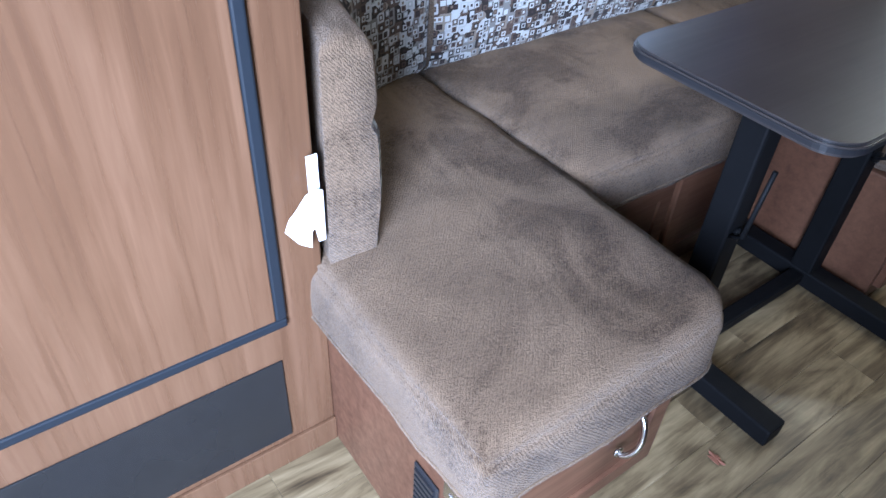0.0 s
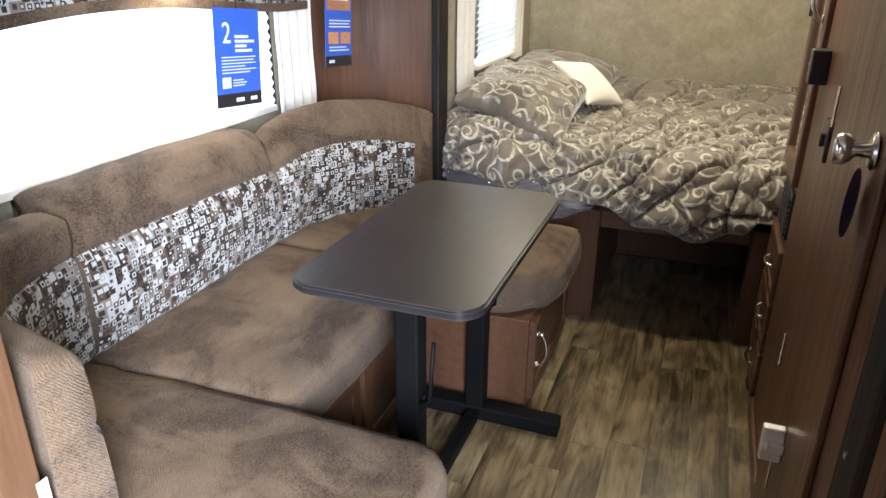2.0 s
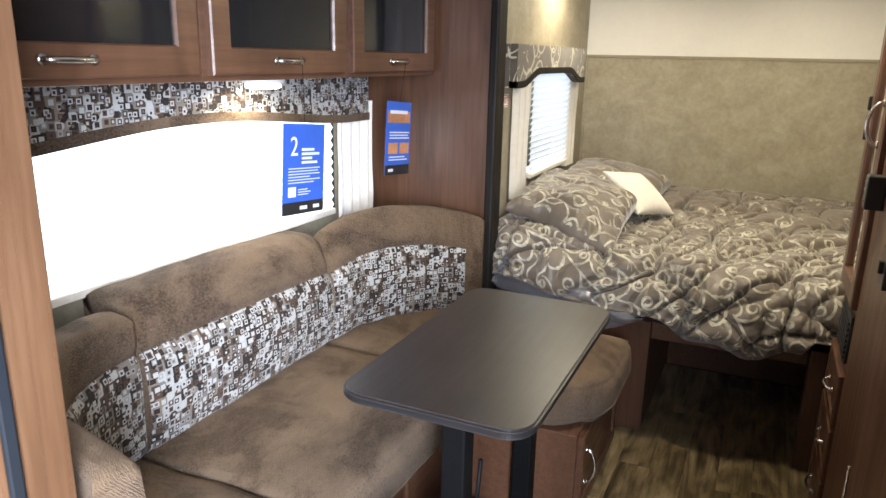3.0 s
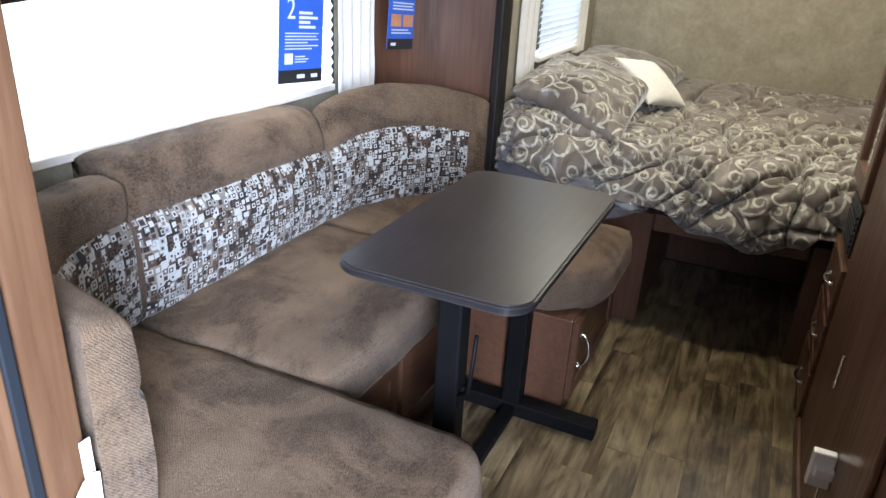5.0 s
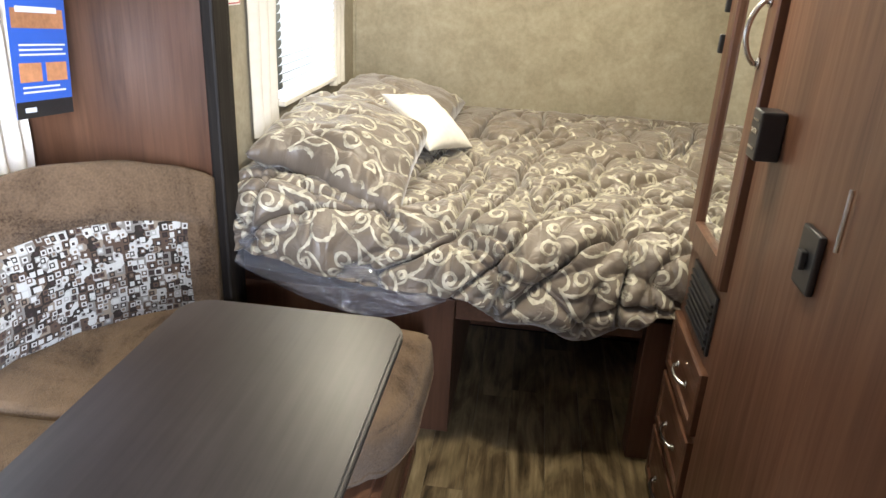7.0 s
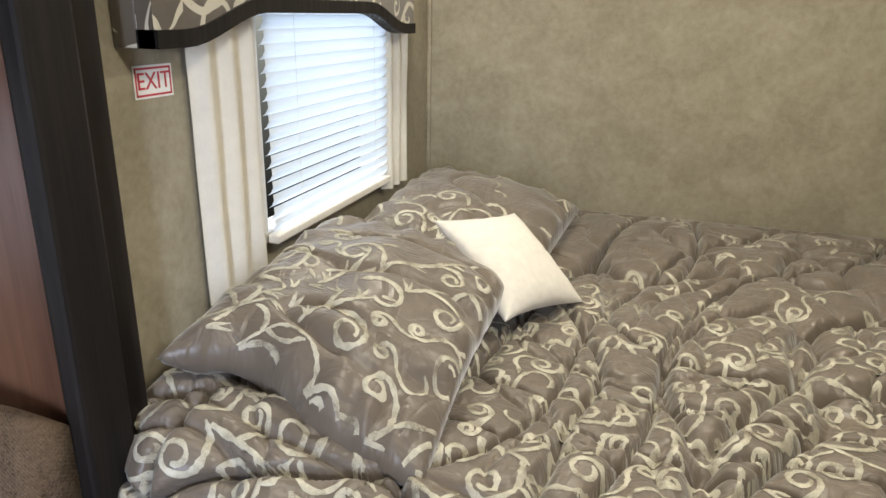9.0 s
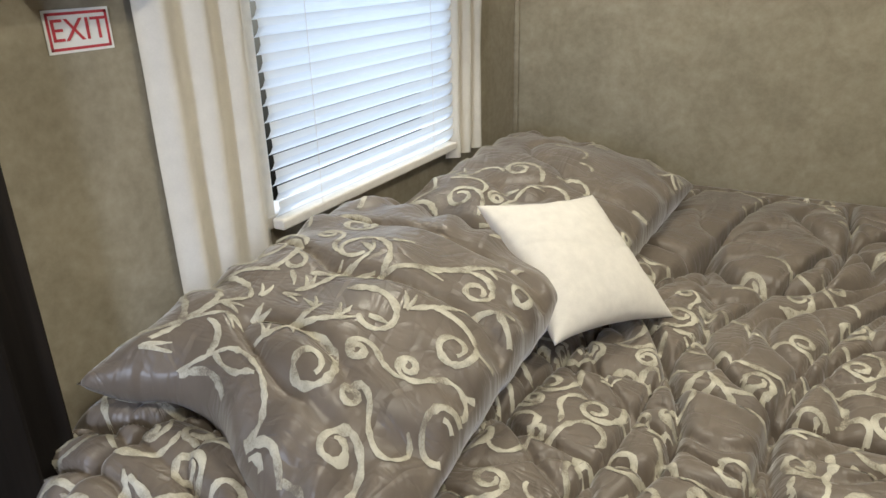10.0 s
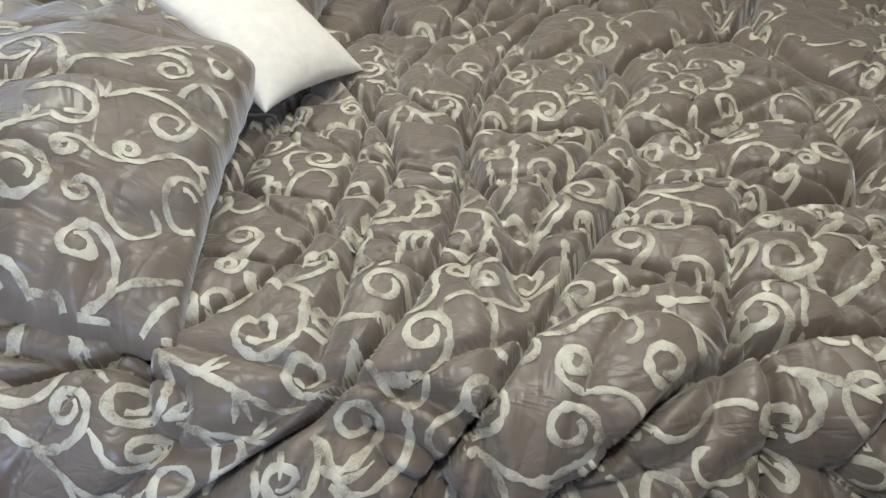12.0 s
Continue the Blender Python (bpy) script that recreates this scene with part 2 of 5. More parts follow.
def satin(name, color, rough, wrinkle):
    n = Nodes(name)
    v = n.coords("UV")
    tone, weave = n.noise(v, 14, 4, 0.6), n.noise(n.coords("UV", (900, 240, 900)), 1.0, 2)
    f1 = n.math("ABSOLUTE", n.math("SUBTRACT", n.noise(n.coords("UV", (1, 0.5, 1), (0, 0, 0.7)), 10, 3, 0.55, 0.8), 0.5))
    f2 = n.math("ABSOLUTE", n.math("SUBTRACT", n.noise(n.coords("UV", (0.45, 1, 1), (0, 0, 0.2)), 19, 3, 0.6, 0.6), 0.5))
    folds = n.math("ADD", n.math("MINIMUM", f1, 0.10), n.math("MULTIPLY", n.math("MINIMUM", f2, 0.08), 0.6))
    n.bump(n.math("MULTIPLY_ADD", weave, 0.006, folds), wrinkle, 0.05)
    return n.done(n.ramp(tone, [(0.3, tuple(c * 0.86 for c in color)), (0.7, tuple(c * 1.14 for c in color))]), rough, spec=0.45, sheen=0.5)


SATIN = satin("taupe_satin", (0.158, 0.129, 0.101), 0.38, 0.38)


def thread_mat():
    """Satin stitch: its catch of light is put into the colour as pale patches, worn towards the cloth's own colour
    elsewhere.
    """
    n = Nodes("cream_thread")
    v = n.coords("UV")
    sheen_wear, stitch = n.noise(v, 24, 5, 0.62), n.noise(n.coords("UV", (420, 420, 420)), 1.0, 3, 0.7)
    f = n.math("MULTIPLY_ADD", sheen_wear, 0.75, n.math("MULTIPLY", stitch, 0.25))
    n.bump(stitch, 0.5, 0.001)
    return n.done(n.ramp(f, [(0.38, (0.20, 0.172, 0.132)), (0.46, (0.40, 0.37, 0.29)), (0.58, (0.58, 0.55, 0.45))]), 0.5, spec=0.4, sheen=0.1)


THREAD = thread_mat()


def wallpaper():
    n = Nodes("mottled_wall_vinyl")
    v = n.coords("Object")
    a, b = n.noise(v, 9, 5, 0.65, 0.6), n.noise(v, 55, 4, 0.6)
    f = n.math("MULTIPLY_ADD", a, 0.6, n.math("MULTIPLY", b, 0.4))
    n.bump(b, 0.15, 0.001)
    return n.done(n.ramp(f, [(0.34, (0.250, 0.220, 0.158)), (0.5, (0.318, 0.282, 0.205)), (0.66, (0.385, 0.345, 0.258))]), 0.6)


WALL = wallpaper()


def plank_mat():
    n = Nodes("vinyl_plank")
    rnd = n.add("ShaderNodeObjectInfo").outputs["Random"]
    shift = n.vmath("MULTIPLY", rnd, (91.0, 37.0, 0.0)).outputs[0]
    v = n.vmath("ADD", n.coords("Object", (14, 2.6, 1)), shift).outputs[0]
    a = n.noise(v, 1.0, 5, 0.6, 1.4)
    v2 = n.vmath("ADD", n.coords("Object", (80, 3, 1)), shift).outputs[0]
    b = n.noise(v2, 1.0, 5, 0.65, 0.5)
    knot = n.noise(n.vmath("ADD", n.coords("Object", (5, 2.2, 1)), shift).outputs[0], 1.0, 3, 0.5, 2.5)
    f = n.math("MULTIPLY_ADD", a, 0.45, n.math("MULTIPLY_ADD", b, 0.22, n.math("MULTIPLY_ADD", knot, 0.25, n.math("MULTIPLY", rnd, 0.07))))
    col = n.ramp(f, [(0.38, (0.036, 0.026, 0.015)), (0.46, (0.108, 0.077, 0.040)), (0.54, (0.200, 0.150, 0.080)), (0.66, (0.34, 0.268, 0.155))])
    n.bump(b, 0.12, 0.0006)
    return n.done(col, n.ramp(b, [(0.3, (0.36,) * 3), (0.7, (0.27,) * 3)]), spec=0.32)


PLANK = plank_mat()


def table_mat():
    n = Nodes("dark_laminate")
    a = n.noise(n.coords("Object", (90, 3, 30)), 1.0, 5, 0.6)
    b = n.noise(n.coords("Object"), 7, 3)
    f = n.math("MULTIPLY_ADD", a, 0.6, n.math("MULTIPLY", b, 0.4))
    n.bump(a, 0.05, 0.0004)
    return n.done(n.ramp(f, [(0.35, (0.026, 0.021, 0.019)), (0.65, (0.044, 0.037, 0.034))]), 0.36, spec=0.55)


LAMINATE = table_mat()


def shade_mat(name, through_color, strength):
    """Thin white shade cloth that lets the daylight through."""
    n = Nodes(name)
    tr, mixer = n.add("ShaderNodeBsdfTranslucent"), n.add("ShaderNodeMixShader")
    tr.inputs[0].default_value = (*through_color, 1)
    mixer.inputs[0].default_value = strength
    n.done((0.80, 0.80, 0.78), 0.7)
    n.link(n.bsdf.outputs[0], mixer.inputs[1])
    n.link(tr.outputs[0], mixer.inputs[2])
    n.link(mixer.outputs[0], n.out.inputs[0])
    return n.mat


SHADE = shade_mat("pleated_shade", (0.92, 0.94, 0.96), 0.6)
SLAT = shade_mat("blind_slat", (0.90, 0.94, 0.98), 0.5)


def glow(name, color, strength):
    n = Nodes(name)
    n.bsdf.inputs["Emission Color"].default_value = (*color, 1)
    n.bsdf.inputs["Emission Strength"].default_value = strength
    return n.done((0.8, 0.8, 0.78), 0.4)


LAMP_GLOW = glow("lamp_lens", (1.0, 0.90, 0.74), 14.0)


def clear_plastic():
    n = Nodes("clear_plastic_film")
    a = n.noise(n.coords("Object", (1, 1, 2.6), (0, 0.5, 0)), 9, 4, 0.5, 1.6)
    tp, mx = n.add("ShaderNodeBsdfTransparent"), n.add("ShaderNodeMixShader")
    tp.inputs[0].default_value = (0.90, 0.90, 0.93, 1)
    n.bump(a, 1.0, 0.05)
    n.done((0.34, 0.34, 0.37), 0.13, spec=1.0, coat=1.0)
    mx.inputs[0].default_value = 0.50
    n.link(tp.outputs[0], mx.inputs[1])
    n.link(n.bsdf.outputs[0], mx.inputs[2])
    n.link(mx.outputs[0], n.out.inputs[0])
    return n.mat


FILM = clear_plastic()
MATTRESS = plain_mat("mattress_ticking", (0.15, 0.15, 0.18), 0.7, 0.0, 40, 0.2)


def mirror_mat():
    n = Nodes("mirror_glass")
    return n.done((0.86, 0.88, 0.87), 0.02, 1.0)


MIRROR = mirror_mat()
DARK_GLASS = plain_mat("smoked_glass", (0.010, 0.011, 0.013), 0.06, 0.0, 20, 0.1, 0.0)

# ---- builders ----


def part(name, bm, material, parent=None, label="", smooth=False):
    me = bpy.data.meshes.new(name)
    bm.to_mesh(me)
    bm.free()
    me.materials.append(material)
    if smooth:
        for p in me.polygons:
            p.use_smooth = True
    ob = new(name, me)
    if parent is not None:
        ob.parent = parent
    if label:
        ob["label"] = label
    return ob


def thing(name, label, category, place=(0, 0, 0), group="", kind="", turn=0.0):
    ob = new(name)
    ob.empty_display_size = 0.05
    ob.matrix_basis = pose(*place, 0, 0, turn)
    return tagged(ob, label, category, group, kind)


def box(lo, hi, bevel=0.0, segments=2):
    """A box from corner to corner, its edges rounded."""
    bm = bmesh.new()
    bmesh.ops.create_cube(bm, size=1.0)
    for v in bm.verts:
        v.co = Vector([lo[i] + (v.co[i] + 0.5) * (hi[i] - lo[i]) for i in range(3)])
    if bevel > 0:
        bmesh.ops.bevel(bm, geom=bm.edges[:], offset=bevel, segments=segments, profile=0.5, affect="EDGES")
    return bm


def merge(*bms):
    out = bmesh.new()
    for b in bms:
        me = bpy.data.meshes.new("tmp")
        b.to_mesh(me)
        b.free()
        out.from_mesh(me)
        bpy.data.meshes.remove(me)
    return out


def tube(points, radius, sides=8, caps=True):
    """A round bar along a line of points."""
    bm = bmesh.new()
    pts = [Vector(p) for p in points]
    rings, up = [], None
    for i, p in enumerate(pts):
        d = (pts[min(i + 1, len(pts) - 1)] - pts[max(i - 1, 0)]).normalized()
        if up is None:
            up = d.orthogonal().normalized()
        up = (up - d * up.dot(d)).normalized()
        side = d.cross(up)
        r = radius[i] if isinstance(radius, (list, tuple)) else radius
        rings.append([bm.verts.new(p + (up * math.cos(a) + side * math.sin(a)) * r) for a in [2 * math.pi * k / sides for k in range(sides)]])
    for a, b in zip(rings, rings[1:]):
        for k in range(sides):
            bm.faces.new((a[k], a[(k + 1) % sides], b[(k + 1) % sides], b[k]))
    if caps:
        bm.faces.new(rings[0][::-1])
        bm.faces.new(rings[-1])
    return bm


def disc(center, radius, depth, axis="z", sides=24, bevel=0.0):
    bm = bmesh.new()
    bmesh.ops.create_cone(bm, cap_ends=True, segments=sides, radius1=radius, radius2=radius, depth=depth)
    if bevel:
        bmesh.ops.bevel(bm, geom=[e for e in bm.edges if len(e.link_faces) == 2 and e.calc_face_angle(0) > 1], offset=bevel, segments=2, affect="EDGES")
    turn = {"z": Matrix(), "x": pose(0, 0, 0, 0, 90, 0), "y": pose(0, 0, 0, 90, 0, 0)}[axis]
    bmesh.ops.transform(bm, matrix=Matrix.Translation(center) @ turn, verts=bm.verts[:])
    return bm


def cushion(lo, hi, radius=0.05, cuts=14, puff=0.012, lumps=0.006, seed=0.0, warp=None, rings=None):
    """A stuffed block: rounded edges, swollen faces and small unevenness. UVs are in metres."""
    bm = bmesh.new()
    bmesh.ops.create_cube(bm, size=1.0)
    bmesh.ops.subdivide_edges(bm, edges=bm.edges[:], cuts=cuts, use_grid_fill=True)
    lo, hi = Vector(lo), Vector(hi)
    mid, half = (lo + hi) / 2, (hi - lo) / 2
    r = min(radius, min(half) * 0.98)
    for v in bm.verts:
        p = Vector([v.co[i] * 2 for i in range(3)])
        q = Vector([p[i] * half[i] for i in range(3)])
        inner = Vector([max(-half[i] + r, min(half[i] - r, q[i])) for i in range(3)])
        d = q - inner
        if d.length > 1e-6:
            q = inner + d.normalized() * r
        n = Vector([p[i] if abs(p[i]) > 0.99 else 0 for i in range(3)])
        if n.length > 0:
            n.normalize()
            f = 1.0
            for i in range(3):
                if abs(p[i]) <= 0.99:
                    f *= max(0.0, 1 - p[i] * p[i]) ** 0.5
            q += n * (puff * f + lumps * noise.noise((q + mid) * 9 + Vector((seed, seed * 2, 0))))
        v.co = q + mid
        if warp:
            v.co = warp(v.co)
        if rings is not None and (abs(p[0]) > 0.99 or abs(p[1]) > 0.99):
            rings.setdefault(round(p[2], 2), []).append((math.atan2(p[1], p[0]), v.co.copy()))
    box_uv(bm)
    return bm


def box_uv(bm):
    uv = bm.loops.layers.uv.verify()
    bm.normal_update()
    for f in bm.faces:
        n = f.normal
        a = max(range(3), key=lambda i: abs(n[i]))
        i, j = [(1, 2), (0, 2), (0, 1)][a]
        for l in f.loops:
            l[uv].uv = (l.vert.co[i], l.vert.co[j])
    return bm


def bow_handle(a, b, out, radius=0.006):
    """A bow pull from foot a to foot b, bulging along out."""
    a, b, out = Vector(a), Vector(b), Vector(out)
    pts = [a]
    for k in range(13):
        s = k / 12
        pts.append(a.lerp(b, s) + out * (0.35 + 0.65 * math.sin(math.pi * s) ** 0.7))
    pts.append(b)
    return merge(tube(pts, radius, 8), tube([a, a + out * 0.15], radius * 1.9, 10), tube([b, b + out * 0.15], radius * 1.9, 10))


def panel_door(axis, face, u0, u1, z0, z1, sign, frame_w=0.055, thick=0.02, recess=0.008):
    """The frame of a recessed-panel door lying in the plane axis = face, and its centre panel: two bmeshes."""
    def b(ua, ub, za, zb, d0, d1, bev):
        lo_d, hi_d = sorted((face + sign * d0, face + sign * d1))
        if axis == "x":
            return box((lo_d, ua, za), (hi_d, ub, zb), bev)
        return box((ua, lo_d, za), (ub, hi_d, zb), bev)
    fr = bmesh.new()
    loops = []
    for d, o in ((0, 0), (thick - 0.004, 0), (thick, 0.004), (thick, frame_w - 0.004), (thick - 0.006, frame_w), (0, frame_w)):
        ring = []
        for u, z in ((u0 + o, z0 + o), (u1 - o, z0 + o), (u1 - o, z1 - o), (u0 + o, z1 - o)):
            ring.append(fr.verts.new((face + sign * d, u, z) if axis == "x" else (u, face + sign * d, z)))
        loops.append(ring)
    for p, q in zip(loops, loops[1:]):
        for k in range(4):
            fr.faces.new((p[k], p[(k + 1) % 4], q[(k + 1) % 4], q[k]))
    bmesh.ops.recalc_face_normals(fr, faces=fr.faces[:])
    return fr, b(u0 + frame_w - 0.004, u1 - frame_w + 0.004, z0 + frame_w - 0.004, z1 - frame_w + 0.004, 0, thick - recess, 0.0)

# ---- structure ----
TOP = 1.98
SL = -0.62      # slide-out's window wall
END = 3.345      # slide-out's end wall
BW = -0.11      # wall beside the bed
BACK = 5.063
RW = 1.233       # cabinet wall across the aisle
FAR = 2.02
def wall(name, boxes, material, label):
    ob = part(name, merge(*[box(a, b) for a, b in boxes]), material)
    return tagged(ob, label, "wall", kind="structure")


def pierced_wall(name, x0, x1, ys, zs, material, label):
    """A wall across x0..x1 in one piece; ys and zs: its start, the opening's two edges, its end."""
    bm = bmesh.new()
    grid = {(i, j, k): bm.verts.new((x, y, z)) for i, x in enumerate((x0, x1)) for j, y in enumerate(ys) for k, z in enumerate(zs)}
    for j in range(3):
        for k in range(3):
            if (j, k) != (1, 1):
                for i in (0, 1):
                    bm.faces.new([grid[i, a, b] for a, b in ((j, k), (j + 1, k), (j + 1, k + 1), (j, k + 1))])
    for a, b in [((j, k), (j + 1, k)) for j in range(3) for k in (0, 3)] + [((j, k), (j, k + 1)) for k in range(3) for j in (0, 3)] + [((1, 1), (2, 1)), ((2, 1), (2, 2)), ((2, 2), (1, 2)), ((1, 2), (1, 1))]:
        bm.faces.new([grid[0, *a], grid[1, *a], grid[1, *b], grid[0, *b]])
    bmesh.ops.recalc_face_normals(bm, faces=bm.faces[:])
    return tagged(part(name, bm, material), label, "wall", kind="structure")


floor = tagged(part("floor", box((-0.75, -1.7, -0.06), (2.2, 5.05, -0.004)), GASKET), "wood-look vinyl plank floor, grey and tan", "floor", kind="structure")
tagged(part("ceiling", box((-0.8, -1.7, TOP), (2.2, 5.05, TOP + 0.05)), CEILING_MAT), "white panelled ceiling", "ceiling", kind="structure")
wall("wall_bed_end", [((-0.3, BACK, 0), (2.2, BACK + 0.05, 1.50))], WALL, "mottled tan vinyl wall behind the bed")
wall("wall_bed_end_upper", [((-0.3, BACK + 0.006, 1.50), (2.2, BACK + 0.05, TOP))], WHITE_WALL, "white upper wall band behind the bed")
tagged(part("trim", box((-0.12, BACK - 0.006, 1.492), (2.0, BACK, 1.508), 0.002), plain_mat("trim_strip", (0.28, 0.24, 0.17), 0.5), None), "narrow tan trim strip along the wall", "trim", kind="structure")
# wall beside the bed, with its window opening
wy0, wy1, wz0, wz1 = 3.94, 4.61, 0.925, 1.48
pierced_wall("wall_bed_side", BW - 0.05, BW, (3.48, wy0, wy1, BACK), (0, wz0, wz1, TOP), WALL, "mottled tan vinyl wall with a window beside the bed")
# slide-out: window wall with its opening, end walls
sy0, sy1, sz0, sz1 = 1.46, 3.10, 0.865, 1.40
pierced_wall("wall_dinette_window", SL - 0.05, SL, (-1.7, sy0, sy1, END + 0.04), (0, sz0, sz1, TOP), WALL, "wall with a wide window behind the dinette")
wall("wall_dinette_end", [((SL, END, 0), (-0.062, END + 0.04, TOP))], CHERRY, "dark cherry wood end wall of the dinette slide-out")
wall("wall_slide_return", [((SL - 0.05, END + 0.04, 0), (BW - 0.05, 3.48, TOP))], GASKET, "dark return beside the slide-out")
tagged(part("trim", merge(box((-0.062, END - 0.012, 0), (-0.026, 3.425, TOP), 0.008), box((-0.11, 3.387, 0.0), (-0.047, 3.484, TOP), 0.004)), GASKET), "black vertical trim of the slide-out opening", "trim", kind="structure")
wall("wall_right", [((FAR, 3.43, 0), (FAR + 0.05, BACK, TOP))], WALL, "tan wall at the foot of the bed")
wall("wall_bath", [((RW, 1.83, 0), (RW + 0.04, 3.02, TOP))], CHERRY, "dark cherry wood bathroom wall")
# entry side behind: wall with a doorway y -0.35..0.40
wall("wall_entry", [((1.62, -1.7, 0), (1.68, -0.37, TOP)), ((1.62, 0.42, 0), (1.68, 0.86, TOP)), ((1.62, -0.37, 1.9), (1.68, 0.42, TOP)), ((1.23, 0.82, 0), (1.62, 0.86, TOP))], WHITE_WALL, "white wall with an open entry doorway")
wall("wall_kitchen_end", [((-0.75, -1.7, 0), (1.7, -1.64, TOP))], WALL, "tan kitchen end wall")
tagged(part("baseboard", box((RW - 0.012, 1.835, 0), (RW, 3.02, 0.055), 0.003), CHERRY_H), "dark wood toe board along the aisle", "baseboard", kind="structure")

# ---- unseen ceiling lamps over the aisle and bed ----


def ceiling_light(x, y, watts):
    t = thing("ceiling_light", "unseen round white flush ceiling lamp, switched on", "lamp", (x, y, TOP), "ceiling lamps")
    part("base", disc((0, 0, -0.011), 0.10, 0.018, "z", 28, 0.004), WHITE_WALL, t)
    part("lens", disc((0, 0, -0.028), 0.075, 0.014, "z", 28, 0.004), LAMP_GLOW, t)
    d = bpy.data.lights.new("ceiling_lamp", "AREA")
    d.shape, d.size, d.energy, d.color = "DISK", 0.14, watts, WARM
    o = new("ceiling_lamp", d)
    o.matrix_world = pose(x, y, TOP - 0.045)
    return t


ceiling_light(0.86, 3.12, 10)
ceiling_light(0.08, 4.30, 7)
# Added only to brighten the bed's right side; no lamp is known there.
ceiling_light(1.10, 4.25, 9)

# ---- pantry beside the dinette ----
pantry = thing("pantry_cabinet", "tall reddish wood pantry cabinet with dark trimmed door", "cabinet", (0, 0, 0))
PX, PY = 0.112, 1.341      # its front and its end towards the bench
part("body", box((SL, -1.2, 0.0), (PX - 0.004, PY, TOP), 0.003), CHERRY_LIT, pantry)
part("door_panel", box((PX - 0.004, -0.9, 0.408), (PX + 0.004, 1.245, 1.9), 0.003), CHERRY_LIT, pantry)
part("door_gasket", merge(box((PX - 0.004, -0.9, 0.388), (PX + 0.006, 1.265, 0.408), 0.004), box((PX - 0.004, 1.245, 0.408), (PX + 0.006, 1.265, 1.9), 0.004)), plain_mat("grey_gasket", (0.014, 0.017, 0.022), 0.5, spec=0.25), pantry, "dark grey rubber edge strip")
part("lower_vent_panel", box((PX - 0.004, -0.9, 0.085), (PX, 1.247, 0.303), 0.002), CARDBOARD, pantry, "glossy black lower panel")
part("kick_rail", box((PX - 0.004, -0.9, 0.0), (PX + 0.004, PY, 0.07), 0.002), CHERRY_LIT, pantry)

# ---- dinette ----
SEAT, BASE = 0.490, 0.348


def bench_box(name, label, boxes, group="dinette benches"):
    t = thing(name, label, "bench")
    for n_, lo, hi, m_ in boxes:
        part(n_, box(lo, hi, 0.004), m_, t)
    return t


near = bench_box("bench_base", "reddish wood dinette bench base with a black vent", [("body", (SL, 1.364, 0.0), (0.516, 1.86, BASE), CHERRY_H)])
part("end_panel", box((0.0, 1.341, 0.0), (0.516, 1.363, BASE), 0.004), CHERRY_H, near)
part("vent", merge(box((0.402, 1.335, 0.160), (0.468, 1.341, 0.284), 0.003), *[box((0.409, 1.331, 0.171 + 0.016 * k), (0.461, 1.336, 0.179 + 0.016 * k)) for k in range(7)]), BLACK_PLASTIC, near, "black plastic vent grille")
fr, pn = panel_door("x", 0.516, 1.366, 1.83, 0.05, BASE - 0.012, 1, 0.05)
d_ = part("door", merge(fr, pn), CHERRY_H, near)
part("handle", bow_handle((0.536, 1.70, 0.175), (0.536, 1.725, 0.272), (0.032, 0, 0)), CHROME, d_, "curved nickel pull", True)

part("corner_bracket", merge(box((0.481, 1.336, BASE - 0.055), (0.5185, 1.3385, BASE - 0.015), 0.0008), box((0.5165, 1.336, BASE - 0.055), (0.519, 1.371, BASE - 0.015), 0.0008), disc((0.499, 1.335, BASE - 0.035), 0.005, 0.003, "y", 12)), CHROME, near, "small nickel corner bracket")
side = bench_box("bench_base", "reddish wood dinette base along the window", [("body", (SL, 1.86, 0.0), (0.125, 2.72, BASE), CHERRY_H)])
for y0, y1 in ((1.88, 2.28), (2.30, 2.70)):
    fr, pn = panel_door("x", 0.125, y0, y1, 0.05, BASE - 0.012, 1, 0.05, 0.016, 0.006)
    part("front_panel", merge(fr, pn), CHERRY_H, side)
far_ = bench_box("bench_base", "dark wood dinette bench base beside the bed", [("body", (SL, 2.72, 0.0), (0.515, 3.34, BASE), CHERRY_H)])
fr, pn = panel_door("x", 0.515, 2.74, 3.30, 0.05, BASE - 0.012, 1, 0.05)
d_ = part("door", merge(fr, pn), CHERRY_H, far_)
part("handle", bow_handle((0.535, 2.775, 0.165), (0.535, 2.775, 0.28), (0.032, 0, 0)), CHROME, d_, "curved nickel pull", True)


def seat_cushion(label, lo, hi, seed, warp=None, radius=0.06):
    t = thing("seat_cushion", label, "cushion", group="dinette seat cushions")
    rings = {}
    part("cover", cushion(lo, hi, radius, 22, 0.012, 0.008, seed, warp, rings), VELOUR, t, "", True)
    for level in (-0.57,):
        key = min(rings, key=lambda z: abs(z - level))
        line = [c for _, c in sorted(rings[key], key=lambda e: e[0])]
        part("piping", tube(line + line[:1], 0.0042, 6), VELOUR, t, "", True)
    return t


def rounded_corner(cx, cy, sx, sy, r):
    """Rounds one upright corner of a block whose corner stands at (cx, cy)."""
    def f(co):
        dx, dy = (cx - co.x) * sx, (cy - co.y) * sy
        if 0 <= dx < r and 0 <= dy < r:
            a, b = (r - dx) / r, (r - dy) / r
            m = max(a, b)
            n = (a * a + b * b) ** 0.5
            if n > 1e-6:
                k = m / n
                return Vector((cx - sx * (r - r * a * k), cy - sy * (r - r * b * k), co.z))
        return co
    return f


